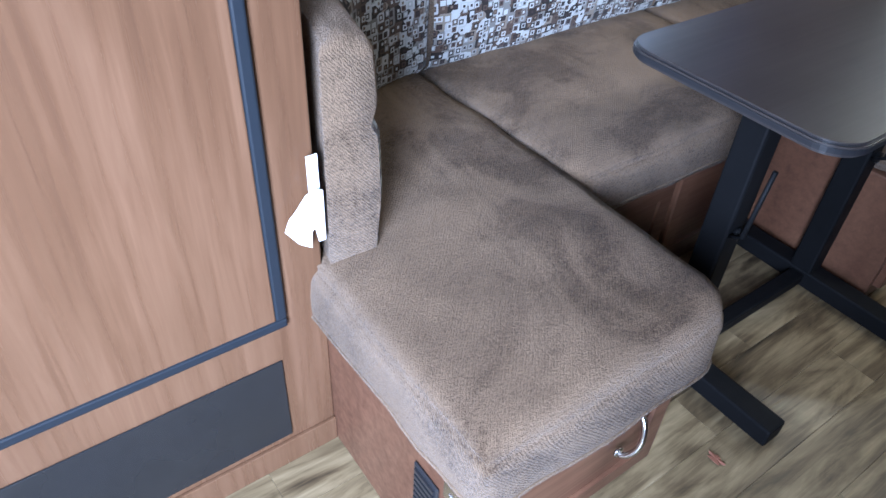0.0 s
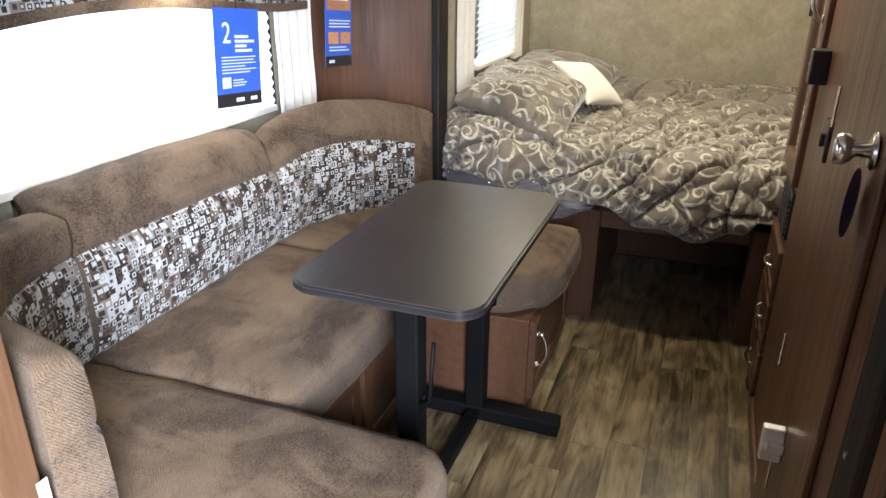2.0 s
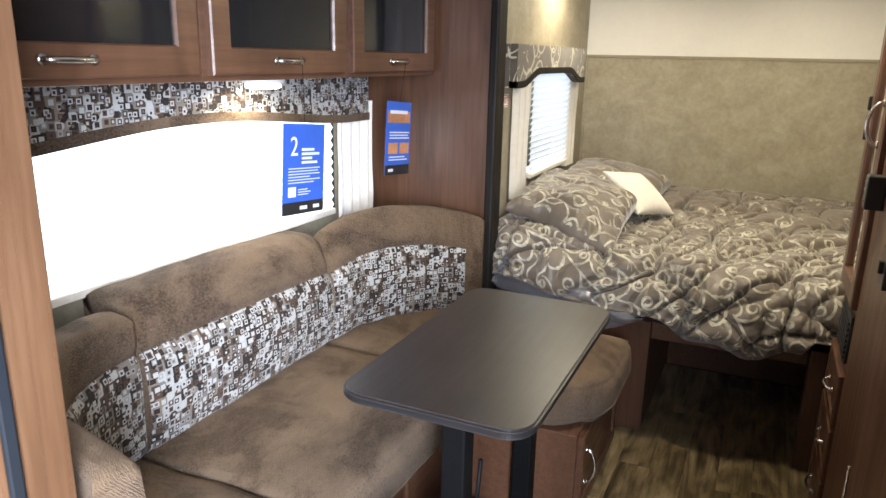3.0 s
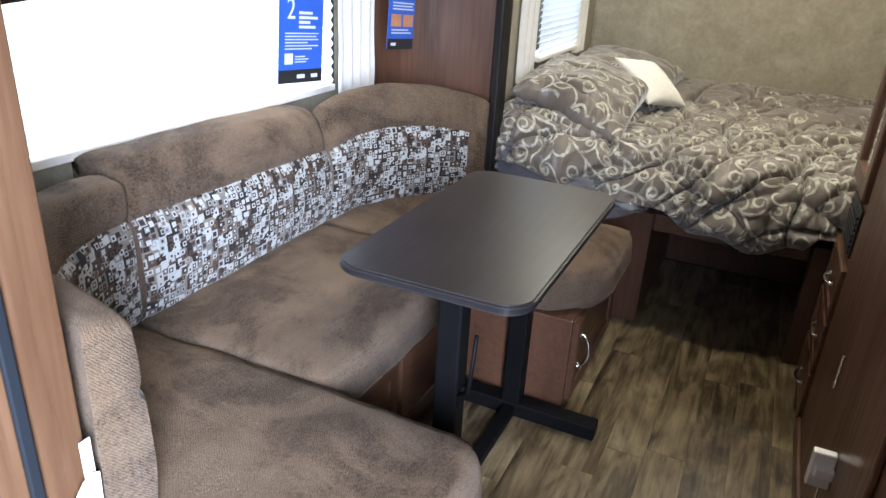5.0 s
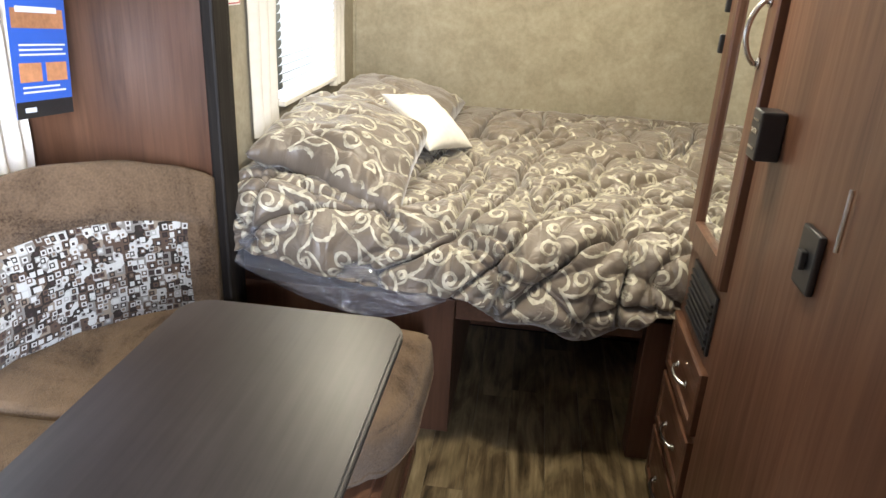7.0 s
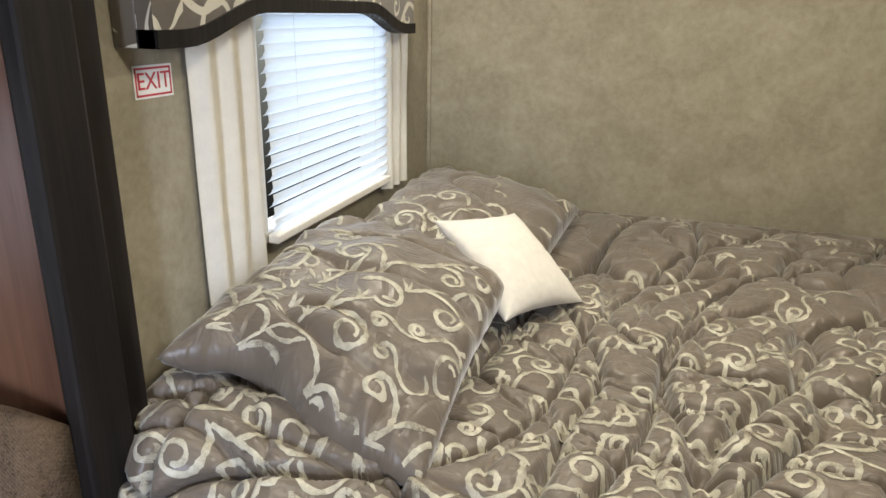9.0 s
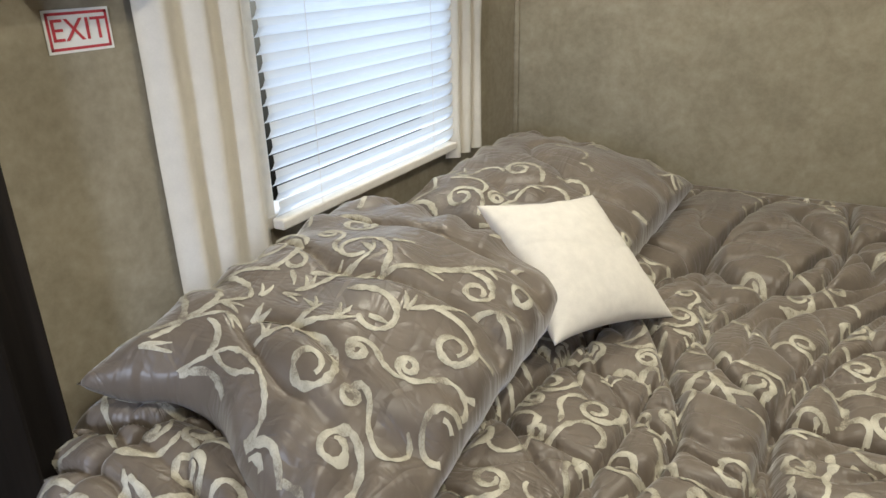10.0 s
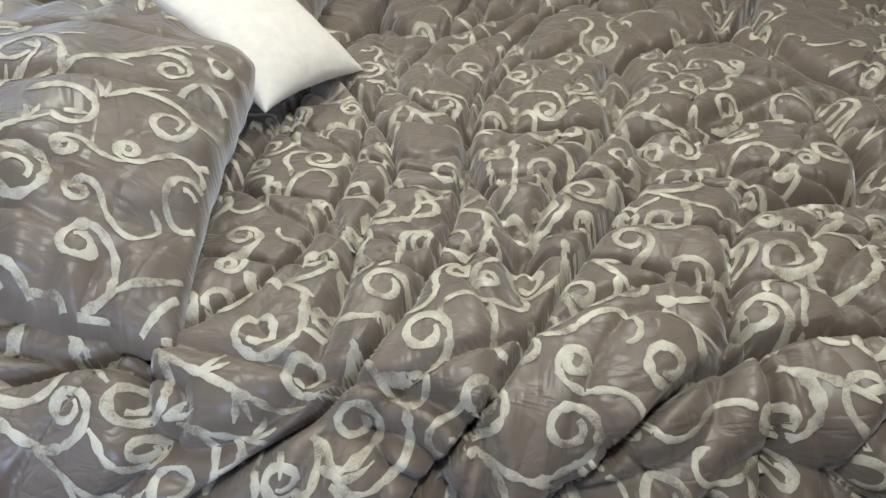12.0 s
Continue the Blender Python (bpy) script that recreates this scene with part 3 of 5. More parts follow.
seat_cushion("brown velour seat cushion on the near bench", (-0.45, 1.328, BASE - 0.006), (0.572, 1.884, SEAT), 1.0, rounded_corner(0.582, 1.894, 1, 1, 0.10), 0.036)
seat_cushion("brown velour seat cushion along the window", (-0.45, 1.889, BASE), (0.165, 2.715, SEAT), 2.0, None, 0.045)
seat_cushion("brown velour seat cushion with rounded end beside the bed", (-0.45, 2.72, BASE), (0.575, 3.27, SEAT), 3.0, rounded_corner(0.59, 2.705, 1, -1, 0.24), 0.045)

# back cushions: brown above, square print below


def back_cushion(label, path, thick, z0, tops, prints, seed, lean=0.05, border=0.0, bulge=0.030, boxy=False):
    """A back cushion swept along the foot of its front (x, y points), facing to the left of the way it runs. tops and prints: heights of the top
    and of the printed part at the start, middle and end."""
    t = thing("back_cushion", label, "cushion", group="dinette back cushions")
    pts = [Vector((*p, 0)) for p in path]
    total = sum((b - a).length for a, b in zip(pts, pts[1:]))

    def along(s):
        d = s * total
        for a, b in zip(pts, pts[1:]):
            l = (b - a).length
            if d <= l or b is pts[-1]:
                return a.lerp(b, min(1, d / l))
            d -= l

    def three(v, s):
        a, b, c = v
        return a * (1 - s) * (1 - 2 * s) + b * 4 * s * (1 - s) + c * s * (2 * s - 1)
    N, F, K = 44, 22, 10
    crown = 0.014 if boxy else 0.035
    cover, printed = bmesh.new(), bmesh.new()
    for bm in (cover, printed):
        bm.loops.layers.uv.verify()
    rows = []
    for i in range(N + 1):
        s = i / N
        c = along(s)
        way = (along(min(1, s + 0.03)) - along(max(0, s - 0.03))).normalized()
        out = Vector((-way.y, way.x, 0))
        top, pr = three(tops, s), three(prints, s)
        e = max(0.0, 1 - min(s, 1 - s) * total / 0.03)
        pinch = 0.012 * e * e
        prof = []
        for k in range(F + 1):
            u = k / F
            z = z0 + (pr - z0) * min(1, u / 0.6) if u < 0.6 else pr + (top - crown - pr) * (u - 0.6) / 0.4
            f = (z - z0) / (top - z0)
            d = bulge * math.sin(math.pi * min(1, f * 1.05)) - lean * f * f - pinch - 0.010 * math.exp(-((z - pr) / 0.012) ** 2) - 0.018 * max(0, 1 - f / 0.06) ** 2
            d += 0.006 * noise.noise(Vector((s * total * 9 + seed, z * 9, seed)))
            prof.append((c + out * d + Vector((0, 0, z - pinch * 0.3)), u, (s * total, z)))
        for k in range(1, K + 1):
            a = math.pi / 2 * k / K
            f = 1.0
            d = -lean - pinch - (thick - lean - 0.02) * math.sin(a) * 0.5 - (thick - lean - 0.02) * 0.5 * (k / K)
            z = top - crown + (crown + 0.010) * math.sin(math.pi * min(1.0, 0.5 * k / K + 0.15)) * (1 - (0.1 if boxy else 0.4) * k / K) + 0.006 * noise.noise(Vector((s * total * 7, k * 0.4, seed)))
            prof.append((c + out * d + Vector((0, 0, z - pinch)), 1.0, (s * total, top + 0.02 * k)))
        prof.append((c - out * (thick - 0.005) + Vector((0, 0, z0)), 1.0, (s * total, top + 0.5)))
        rows.append(prof)
    made = {}

    def vert(bm, i, k):
        key = (id(bm), i, k)
        if key not in made:
            made[key] = bm.verts.new(rows[i][k][0])
        return made[key]
    M = len(rows[0])
    for i in range(N):
        for k in range(M - 1):
            bm = printed if rows[i][k + 1][1] <= 0.601 and i / N * total >= border else cover
            q = ((i, k), (i + 1, k), (i + 1, k + 1), (i, k + 1))
            f = bm.faces.new([vert(bm, *c) for c in q])
            for l, c in zip(f.loops, q):
                l[bm.loops.layers.uv.active].uv = rows[c[0]][c[1]][2]
    for i in (0, N):
        f = cover.faces.new([vert(cover, i, k) for k in range(M)])
        f.smooth = False
    bmesh.ops.recalc_face_normals(cover, faces=cover.faces[:])
    part("cover", cover, VELOUR, t, "", True)
    part("printed_panel", printed, MOSAIC, t, "panel of square-print fabric", True)
    return t


back_cushion("long back cushion, brown velour over square-print fabric", [(-0.385, 2.73), (-0.385, 1.905)], 0.20, SEAT - 0.01, (0.882, 0.902, 0.898), (0.752, 0.762, 0.766), 4.0)
back_cushion("corner back cushion beside the bed, brown velour over square-print fabric", [(-0.03, 3.25), (-0.12, 3.225), (-0.215, 3.15), (-0.31, 3.03), (-0.365, 2.89), (-0.385, 2.735)], 0.092, SEAT - 0.01, (0.865, 0.925, 0.885), (0.738, 0.782, 0.750), 8.0, 0.03, 0.055)
back_cushion("corner back cushion beside the pantry, brown velour over square-print fabric", [(-0.385, 1.90), (-0.375, 1.80), (-0.33, 1.67), (-0.24, 1.56), (-0.12, 1.485), (0.135, 1.445)], 0.100, SEAT - 0.01, (0.862, 0.885, 0.868), (0.768, 0.760, 0.745), 12.0, 0.004, 0.0, 0.008, True)
t = thing("paper_tag", "torn white paper tag hanging at the cushion", "tag")
def torn_sheet(x, outline, t):
    bm = bmesh.new()
    f = bm.faces.new([bm.verts.new((x + 0.004 * math.sin(40 * z), y, z)) for y, z in outline])
    up = bmesh.ops.extrude_face_region(bm, geom=[f])
    for v in [g_ for g_ in up["geom"] if isinstance(g_, bmesh.types.BMVert)]:
        v.co.x += t
    bmesh.ops.recalc_face_normals(bm, faces=bm.faces[:])
    return bm


part("strip", box((PX + 0.010, 1.322, 0.64), (PX + 0.0115, 1.340, 0.715)), WHITE_PAPER, t)
part("sheet", torn_sheet(PX + 0.014, [(1.277, 0.592), (1.284, 0.613), (1.298, 0.630), (1.313, 0.653), (1.328, 0.660), (1.342, 0.653), (1.345, 0.585), (1.343, 0.553), (1.331, 0.554), (1.328, 0.580), (1.322, 0.576), (1.318, 0.547), (1.298, 0.561)], 0.001), WHITE_PAPER, t)

# table
tbl = thing("dinette_table", "dark laminate dinette table on black steel legs", "table")


def rounded_slab(x0, y0, x1, y1, z0, z1, r, n=10):
    bm = bmesh.new()
    pts = []
    for cx, cy, a0 in ((x1 - r, y1 - r, 0), (x0 + r, y1 - r, 90), (x0 + r, y0 + r, 180), (x1 - r, y0 + r, 270)):
        for k in range(n + 1):
            a = radians(a0 + 90 * k / n)
            pts.append((cx + r * math.cos(a), cy + r * math.sin(a)))
    f = bm.faces.new([bm.verts.new((x, y, z0)) for x, y in pts])
    up = bmesh.ops.extrude_face_region(bm, geom=[f])
    for v in [g_ for g_ in up["geom"] if isinstance(g_, bmesh.types.BMVert)]:
        v.co.z = z1
    bmesh.ops.recalc_face_normals(bm, faces=bm.faces[:])
    ed = [e for e in bm.edges if abs(e.verts[0].co.z - e.verts[1].co.z) < 1e-6]
    bmesh.ops.bevel(bm, geom=ed, offset=0.005, segments=2, affect="EDGES")
    return bm


part("tabletop", rounded_slab(0.110, 1.985, 0.574, 2.832, 0.720, 0.746, 0.068), LAMINATE, tbl)
part("edge_band", rounded_slab(0.1085, 1.9835, 0.5755, 2.8335, 0.7225, 0.7425, 0.0695), BLACK_PLASTIC, tbl, "black rubber edge band")
for y in (2.115, 2.654):
    part("leg", box((0.338, y - 0.03, 0.05), (0.398, y + 0.03, 0.70), 0.006), BLACK, tbl)
    part("foot_bar", box((0.10, y - 0.03, 0.004), (0.648, y + 0.03, 0.055), 0.006), BLACK, tbl)
    part("top_bracket", box((0.25, y - 0.045, 0.70), (0.48, y + 0.045, 0.720), 0.003), BLACK, tbl)
    part("lever", merge(tube([(0.398, y - 0.02, 0.42), (0.428, y - 0.03, 0.44), (0.438, y - 0.03, 0.60)], 0.005), disc((0.403, y, 0.42), 0.014, 0.012, "x")), BLACK, tbl, "", True)
# Black bar from leg to leg, close above the floor.
part("low_bar", box((0.348, 2.145, 0.012), (0.388, 2.624, 0.045), 0.004), BLACK, tbl)

# ---- overhead cabinets ----
CF, CB = -0.30, 1.408


def overhead_cabinet(y0, y1):
    t = thing("overhead_cabinet", "cherry wood overhead cabinet with dark glass door", "cabinet", group="overhead cabinets")
    part("body", box((SL, y0, CB), (CF, y1, TOP - 0.004), 0.002), CHERRY_H, t)
    fr, pn = panel_door("x", CF, y0 + 0.02, y1 - 0.02, CB + 0.014, TOP - 0.03, 1, 0.068, 0.02, 0.010)
    d = part("door", fr, CHERRY_H, t)
    part("glass", pn, DARK_GLASS, d, "dark smoked glass pane")
    m = (y0 + y1) / 2
    part("handle", bow_handle((CF + 0.02, m - 0.055, CB + 0.05), (CF + 0.02, m + 0.055, CB + 0.05), (0.028, 0, 0)), CHROME, d, "curved nickel pull", True)
    return t


for y0, y1 in ((1.343, 2.076), (2.078, 2.704), (2.706, 3.333)):
    overhead_cabinet(y0, y1)
t = thing("puck_lamp", "round white puck lamp under the cabinet, switched on", "lamp", (-0.42, 2.45, CB))
part("base", disc((0, 0, -0.008), 0.062, 0.014, "z", 24, 0.003), WHITE_WALL, t)
part("lens", disc((0, 0, -0.022), 0.052, 0.014, "z", 24, 0.004), LAMP_GLOW, t)
d = bpy.data.lights.new("puck", "AREA")
d.shape, d.size, d.energy, d.color = "DISK", 0.09, 2.4, WARM
o = new("puck", d)
o.matrix_world = pose(-0.42, 2.45, CB - 0.035)

# dinette window: frame, pleated shade, valance, curtain
win = tagged(new("window_1"), "wide dinette window with a lowered white pleated shade", "window", kind="structure")
part("window_frame", merge(box((SL - 0.05, sy0, sz0), (SL + 0.012, sy0 + 0.03, sz1), 0.003), box((SL - 0.05, sy1 - 0.03, sz0), (SL + 0.012, sy1, sz1), 0.003), box((SL - 0.05, sy0, sz0), (SL + 0.012, sy1, sz0 + 0.03), 0.003), box((SL - 0.05, sy0, sz1 - 0.03), (SL + 0.012, sy1, sz1), 0.003)), BLACK_PLASTIC, win)


def pleats(x, y0, y1, z0, z1, pitch, depth):
    bm = bmesh.new()
    n = int((z1 - z0) / pitch)
    rows = []
    for k in range(n + 1):
        z = z0 + (z1 - z0) * k / n
        rows.append([bm.verts.new((x + (depth if k % 2 else 0.0), y, z)) for y in (y0, y1)])
    for a, b in zip(rows, rows[1:]):
        bm.faces.new((a[0], a[1], b[1], b[0]))
    return bm


part("pleated_shade", pleats(SL + 0.035, sy0 - 0.03, sy1 - 0.06, 0.898, 1.39, 0.016, 0.012), SHADE, win)
part("shade_rail", box((SL + 0.03, sy0 - 0.03, 0.876), (SL + 0.055, sy1 - 0.06, 0.900), 0.004), CREAM, win)


def valance(name, label, x0, x1, y0, y1, z_top, z_side, z_mid, fabric, trim_material, reach=0.22):
    """A padded box valance whose lower edge arches up in the middle."""
    t = thing(name, label, "valance")
    bm, N = bmesh.new(), 36
    def low(s):
        e = min(1.0, max(0.0, (min(s, 1 - s) - 0.06) / reach))
        return z_side + (z_mid - z_side) * (e * e * (3 - 2 * e))
    fronts = []
    for k in range(N + 1):
        s = k / N
        y = y0 + (y1 - y0) * s
        fronts.append((y, low(s)))
    def strip(off_top, dz, xa, xb):
        b = bmesh.new()
        cols = []
        for y, z in fronts:
            za, zb = (z_top, z) if dz is None else (z + dz, z)
            za += off_top
            cols.append([b.verts.new(p) for p in ((xa, y, za), (xb, y, za), (xb, y, zb), (xa, y, zb))])
        for c, d2 in zip(cols, cols[1:]):
            for i in range(4):
                b.faces.new((c[i], c[(i + 1) % 4], d2[(i + 1) % 4], d2[i]))
        b.faces.new(cols[0][::-1])
        b.faces.new(cols[-1])
        bmesh.ops.recalc_face_normals(b, faces=b.faces[:])
        return box_uv(b)
    part("front", strip(0, None, x1 - 0.03, x1), fabric, t)
    part("welt", strip(0, 0.028, x1 - 0.034, x1 + 0.006), trim_material, t)
    for ya, yb, z in ((y0, y0 + 0.03, z_side), (y1 - 0.03, y1, z_side)):
        part("return", box_uv(box((x0, ya, z), (x1 - 0.031, yb, z_top), 0.003)), fabric, t)
    part("top_board", box((x0, y0 + 0.03, z_top - 0.02), (x1 - 0.031, y1 - 0.03, z_top - 0.002)), CHERRY_H, t)
    return t


valance("valance", "square-print box valance with brown welt over the dinette window", SL + 0.002, SL + 0.11, 1.36, 3.20, CB - 0.004, 1.232, 1.283, MOSAIC, VELOUR, 0.42)


def curtain(name, label, x, y0, y1, z0, z1, folds, depth, material, phase=0.0, gather=0.0):
    t = thing(name, label, "curtain")
    bm = bmesh.new()
    uv = bm.loops.layers.uv.verify()
    N, M = folds * 12, 14
    grid = []
    for j in range(M + 1):
        s = j / M
        row = []
        for i in range(N + 1):
            u = i / N
            y = y0 + (y1 - y0) * u
            y = y + (0.5 - u) * gather * math.sin(math.pi * s) * (y1 - y0)
            row.append(bm.verts.new((x + depth * (0.5 + 0.5 * math.sin(2 * math.pi * folds * u + phase)) + 0.006 * noise.noise(Vector((u * 6, s * 3, phase))), y, z0 + (z1 - z0) * s)))
        grid.append(row)
    for j in range(M):
        for i in range(N):
            f = bm.faces.new((grid[j][i], grid[j][i + 1], grid[j + 1][i + 1], grid[j + 1][i]))
    part("cloth", bm, material, t, "", True)
    return t


curtain("curtain", "gathered cream curtain beside the dinette window", SL + 0.05, 3.03, 3.29, 0.815, 1.30, 4, 0.035, CREAM, 0.4)
# poster hanging from the cabinet pull
t = thing("hanging_sign", "blue printed sign with white text hanging on a string", "sign")
SIGN2 = (2.949, 3.135, 1.057, 1.318)
y0, y1, z0, z1, xp = 2.315, 2.512, 1.035, 1.288, -0.250
part("sheet", box((xp - 0.001, y0, z0), (xp, y1, z1)), BLUE_PAPER, t)
part("footer", box((xp, y0, z0), (xp + 0.0006, y1, z0 + 0.035)), BLACK_PLASTIC, t, "black footer strip")
part("string", tube([(xp, (y0 + y1) / 2, z1 - 0.004), (CF + 0.045, 2.40, CB + 0.06)], 0.0008, 5), BLACK, t)
LINES = [(0.025, 0.05, 0.035, 0.028), (0.08, 0.012, 0.035, 0.01), (0.145, 0.012, 0.03, 0.01)]
LINES += [(0.085, z1 - z0 - 0.075 - 0.012 * k, w, 0.007) for k, w in enumerate((0.06, 0.085, 0.05, 0.075))]
LINES += [(0.025, z1 - z0 - 0.125 - 0.008 * k, w, 0.0025) for k, w in enumerate((0.15, 0.14, 0.15, 0.1, 0.15, 0.12))]
LINES += [(0.07, 0.054 + 0.007 * k, w, 0.0025) for k, w in enumerate((0.05, 0.06, 0.045))]
for dy, dz, w, h in LINES:
    part("print_line", box((xp + 0.0006, y0 + dy, z0 + dz), (xp + 0.0012, y0 + dy + w, z0 + dz + h)), PRINT_WHITE, t)


def writing(body, size, m, material, parent, depth=0.0004):
    cu = bpy.data.curves.new("lettering", "FONT")
    cu.body, cu.size, cu.extrude = body, size, depth
    cu.align_x, cu.align_y = "CENTER", "CENTER"
    tmp = new("lettering", cu)
    me = bpy.data.meshes.new_from_object(tmp.evaluated_get(bpy.context.evaluated_depsgraph_get()))
    bpy.data.objects.remove(tmp)
    bm = bmesh.new()
    bm.from_mesh(me)
    bmesh.ops.transform(bm, matrix=m, verts=bm.verts[:])
    return part("lettering", bm, material, parent)


writing("2", 0.075, pose(xp + 0.001, y0 + 0.05, z1 - 0.065, 90, 0, 90), PRINT_WHITE, t)
t.matrix_basis = pose(0, (y0 + y1) / 2, z1, -5) @ pose(0, -(y0 + y1) / 2, -z1)
# second sign, with pictures, from the pull of the next cabinet
t = thing("hanging_sign", "blue printed sign with small pictures hanging on a string", "sign")
y0, y1, z0, z1 = SIGN2
xp = -0.285
part("sheet", box((xp - 0.001, y0, z0), (xp, y1, z1)), BLUE_PAPER, t)
part("footer", box((xp, y0, z0), (xp + 0.0006, y1, z0 + 0.035)), BLACK_PLASTIC, t, "black footer strip")
part("string", tube([(xp, (y0 + y1) / 2, z1 - 0.004), (CF + 0.045, 3.02, CB + 0.06)], 0.0008, 5), BLACK, t)
part("picture", box((xp, y0 + 0.01, z1 - 0.075), (xp + 0.0006, y1 - 0.01, z1 - 0.035)), PRINT_ORANGE, t, "orange printed picture")
for k in range(2):
    part("picture", box((xp, y0 + 0.02 + 0.085 * k, z0 + 0.075), (xp + 0.0006, y0 + 0.09 + 0.085 * k, z0 + 0.115)), PRINT_ORANGE, t, "orange printed picture")
for dz, w, hh in ((0.218, 0.13, 0.012), (0.150, 0.15, 0.004), (0.140, 0.14, 0.004), (0.130, 0.15, 0.004), (0.062, 0.12, 0.004), (0.052, 0.14, 0.004), (0.012, 0.035, 0.010)):
    part("print_line", box((xp + 0.0006, y0 + 0.025, z0 + dz), (xp + 0.0012, y0 + 0.025 + w, z0 + dz + hh)), PRINT_WHITE, t)
t.matrix_basis = pose(0, (y0 + y1) / 2, z1, -5) @ pose(0, -(y0 + y1) / 2, -z1)
tagged(part("trim", box((BW, BACK - 0.014, 0.8), (BW + 0.014, BACK, 1.49), 0.003), WALL), "thin pale strip in the wall corner", "trim", kind="structure")

# ---- bed ----
bed = thing("bed_platform", "dark wood bed platform with an open bay below", "bed")
part("side_box", box((BW, 3.486, 0), (0.608, BACK - 0.01, 0.48), 0.003), CHERRY, bed)
part("post", box((1.175, 3.47, 0), (1.255, 3.55, 0.48), 0.003), CHERRY, bed)
part("deck", box((0.610, 3.53, 0.44), (FAR, BACK - 0.01, 0.48), 0.003), CHERRY_H, bed)
part("back_panel", box((0.610, 4.25, 0), (FAR, 4.28, 0.44)), CHERRY_H, bed)
part("front_rail", box((0.610, 3.495, 0.41), (1.17, 3.515, 0.48), 0.003), CHERRY_H, bed)

mat_ = thing("mattress", "mattress in its clear plastic wrapping on the platform", "mattress")
part("block", cushion((-0.10, 3.49, 0.48), (FAR - 0.02, BACK - 0.03, 0.66), 0.08, 16, 0.004, 0.003, 3.0), MATTRESS, mat_, "", True)


HEM = [(-0.14, 0.765), (-0.01, 0.752), (0.15, 0.722), (0.30, 0.676), (0.48, 0.602), (0.60, 0.537), (0.745, 0.468), (0.99, 0.432), (1.13, 0.482), (1.21, 0.60), (1.27, 0.66), (2.10, 0.66)]


def hem(x):
    for (a, za), (b, zb) in zip(HEM, HEM[1:]):
        if a <= x <= b:
            s = (x - a) / (b - a)
            s = s * s * (3 - 2 * s)
            return za + (zb - za) * s
    return HEM[0][1] if x < HEM[0][0] else HEM[-1][1]


def film_sheet():
    """Loose plastic film that sags under the comforter's edge and runs out into a pointed corner."""
    bm = bmesh.new()
    N, M = 110, 40
    grid = []
    for j in range(M + 1):
        s = j / M
        row = []
        for i in range(N + 1):
            u = i / N
            x = -0.045 + 0.64 * u
            low = 0.575 - 0.13 * math.sin(math.pi * min(0.5, u * 0.75)) + 0.085 * max(0.0, (u - 0.66) / 0.34) ** 1.6
            top = min(0.72, hem(x) + 0.03)
            z = top + (low - top) * s
            y = 3.455 - 0.075 * math.sin(math.pi * min(1.0, 0.72 * s)) - 0.055 * max(0.0, u - 0.5) * s
            fold = noise.noise(Vector((x * 3.5 + z * 7, z * 17 + x * 6, 1.0)))
            ridge = 1 - 2.2 * abs(noise.noise(Vector((x * 5 - z * 4, z * 22 + x * 9, 4.0))))
            tiny = 1 - 2.5 * abs(noise.noise(Vector((x * 14 - z * 9, z * 40 + x * 22, 9.0))))
            d = 0.020 * fold + 0.012 * ridge + 0.005 * tiny
            row.append(bm.verts.new((x, y - d * min(1.0, 0.2 + s * 2), z + 0.5 * d * s)))
        grid.append(row)
    for j in range(M):
        for i in range(N):
            bm.faces.new((grid[j][i], grid[j][i + 1], grid[j + 1][i + 1], grid[j + 1][i]))
    return bm


part("plastic_wrap", film_sheet(), FILM, mat_, "crumpled clear plastic film", True)

led = thing("indicator_light", "tiny green indicator light on the bed box", "light", (0.304, 3.484, 0.374))
part("lens", disc((0, 0, 0), 0.004, 0.004, "y", 12), glow("green_led", (0.1, 1.0, 0.2), 4.0), led)

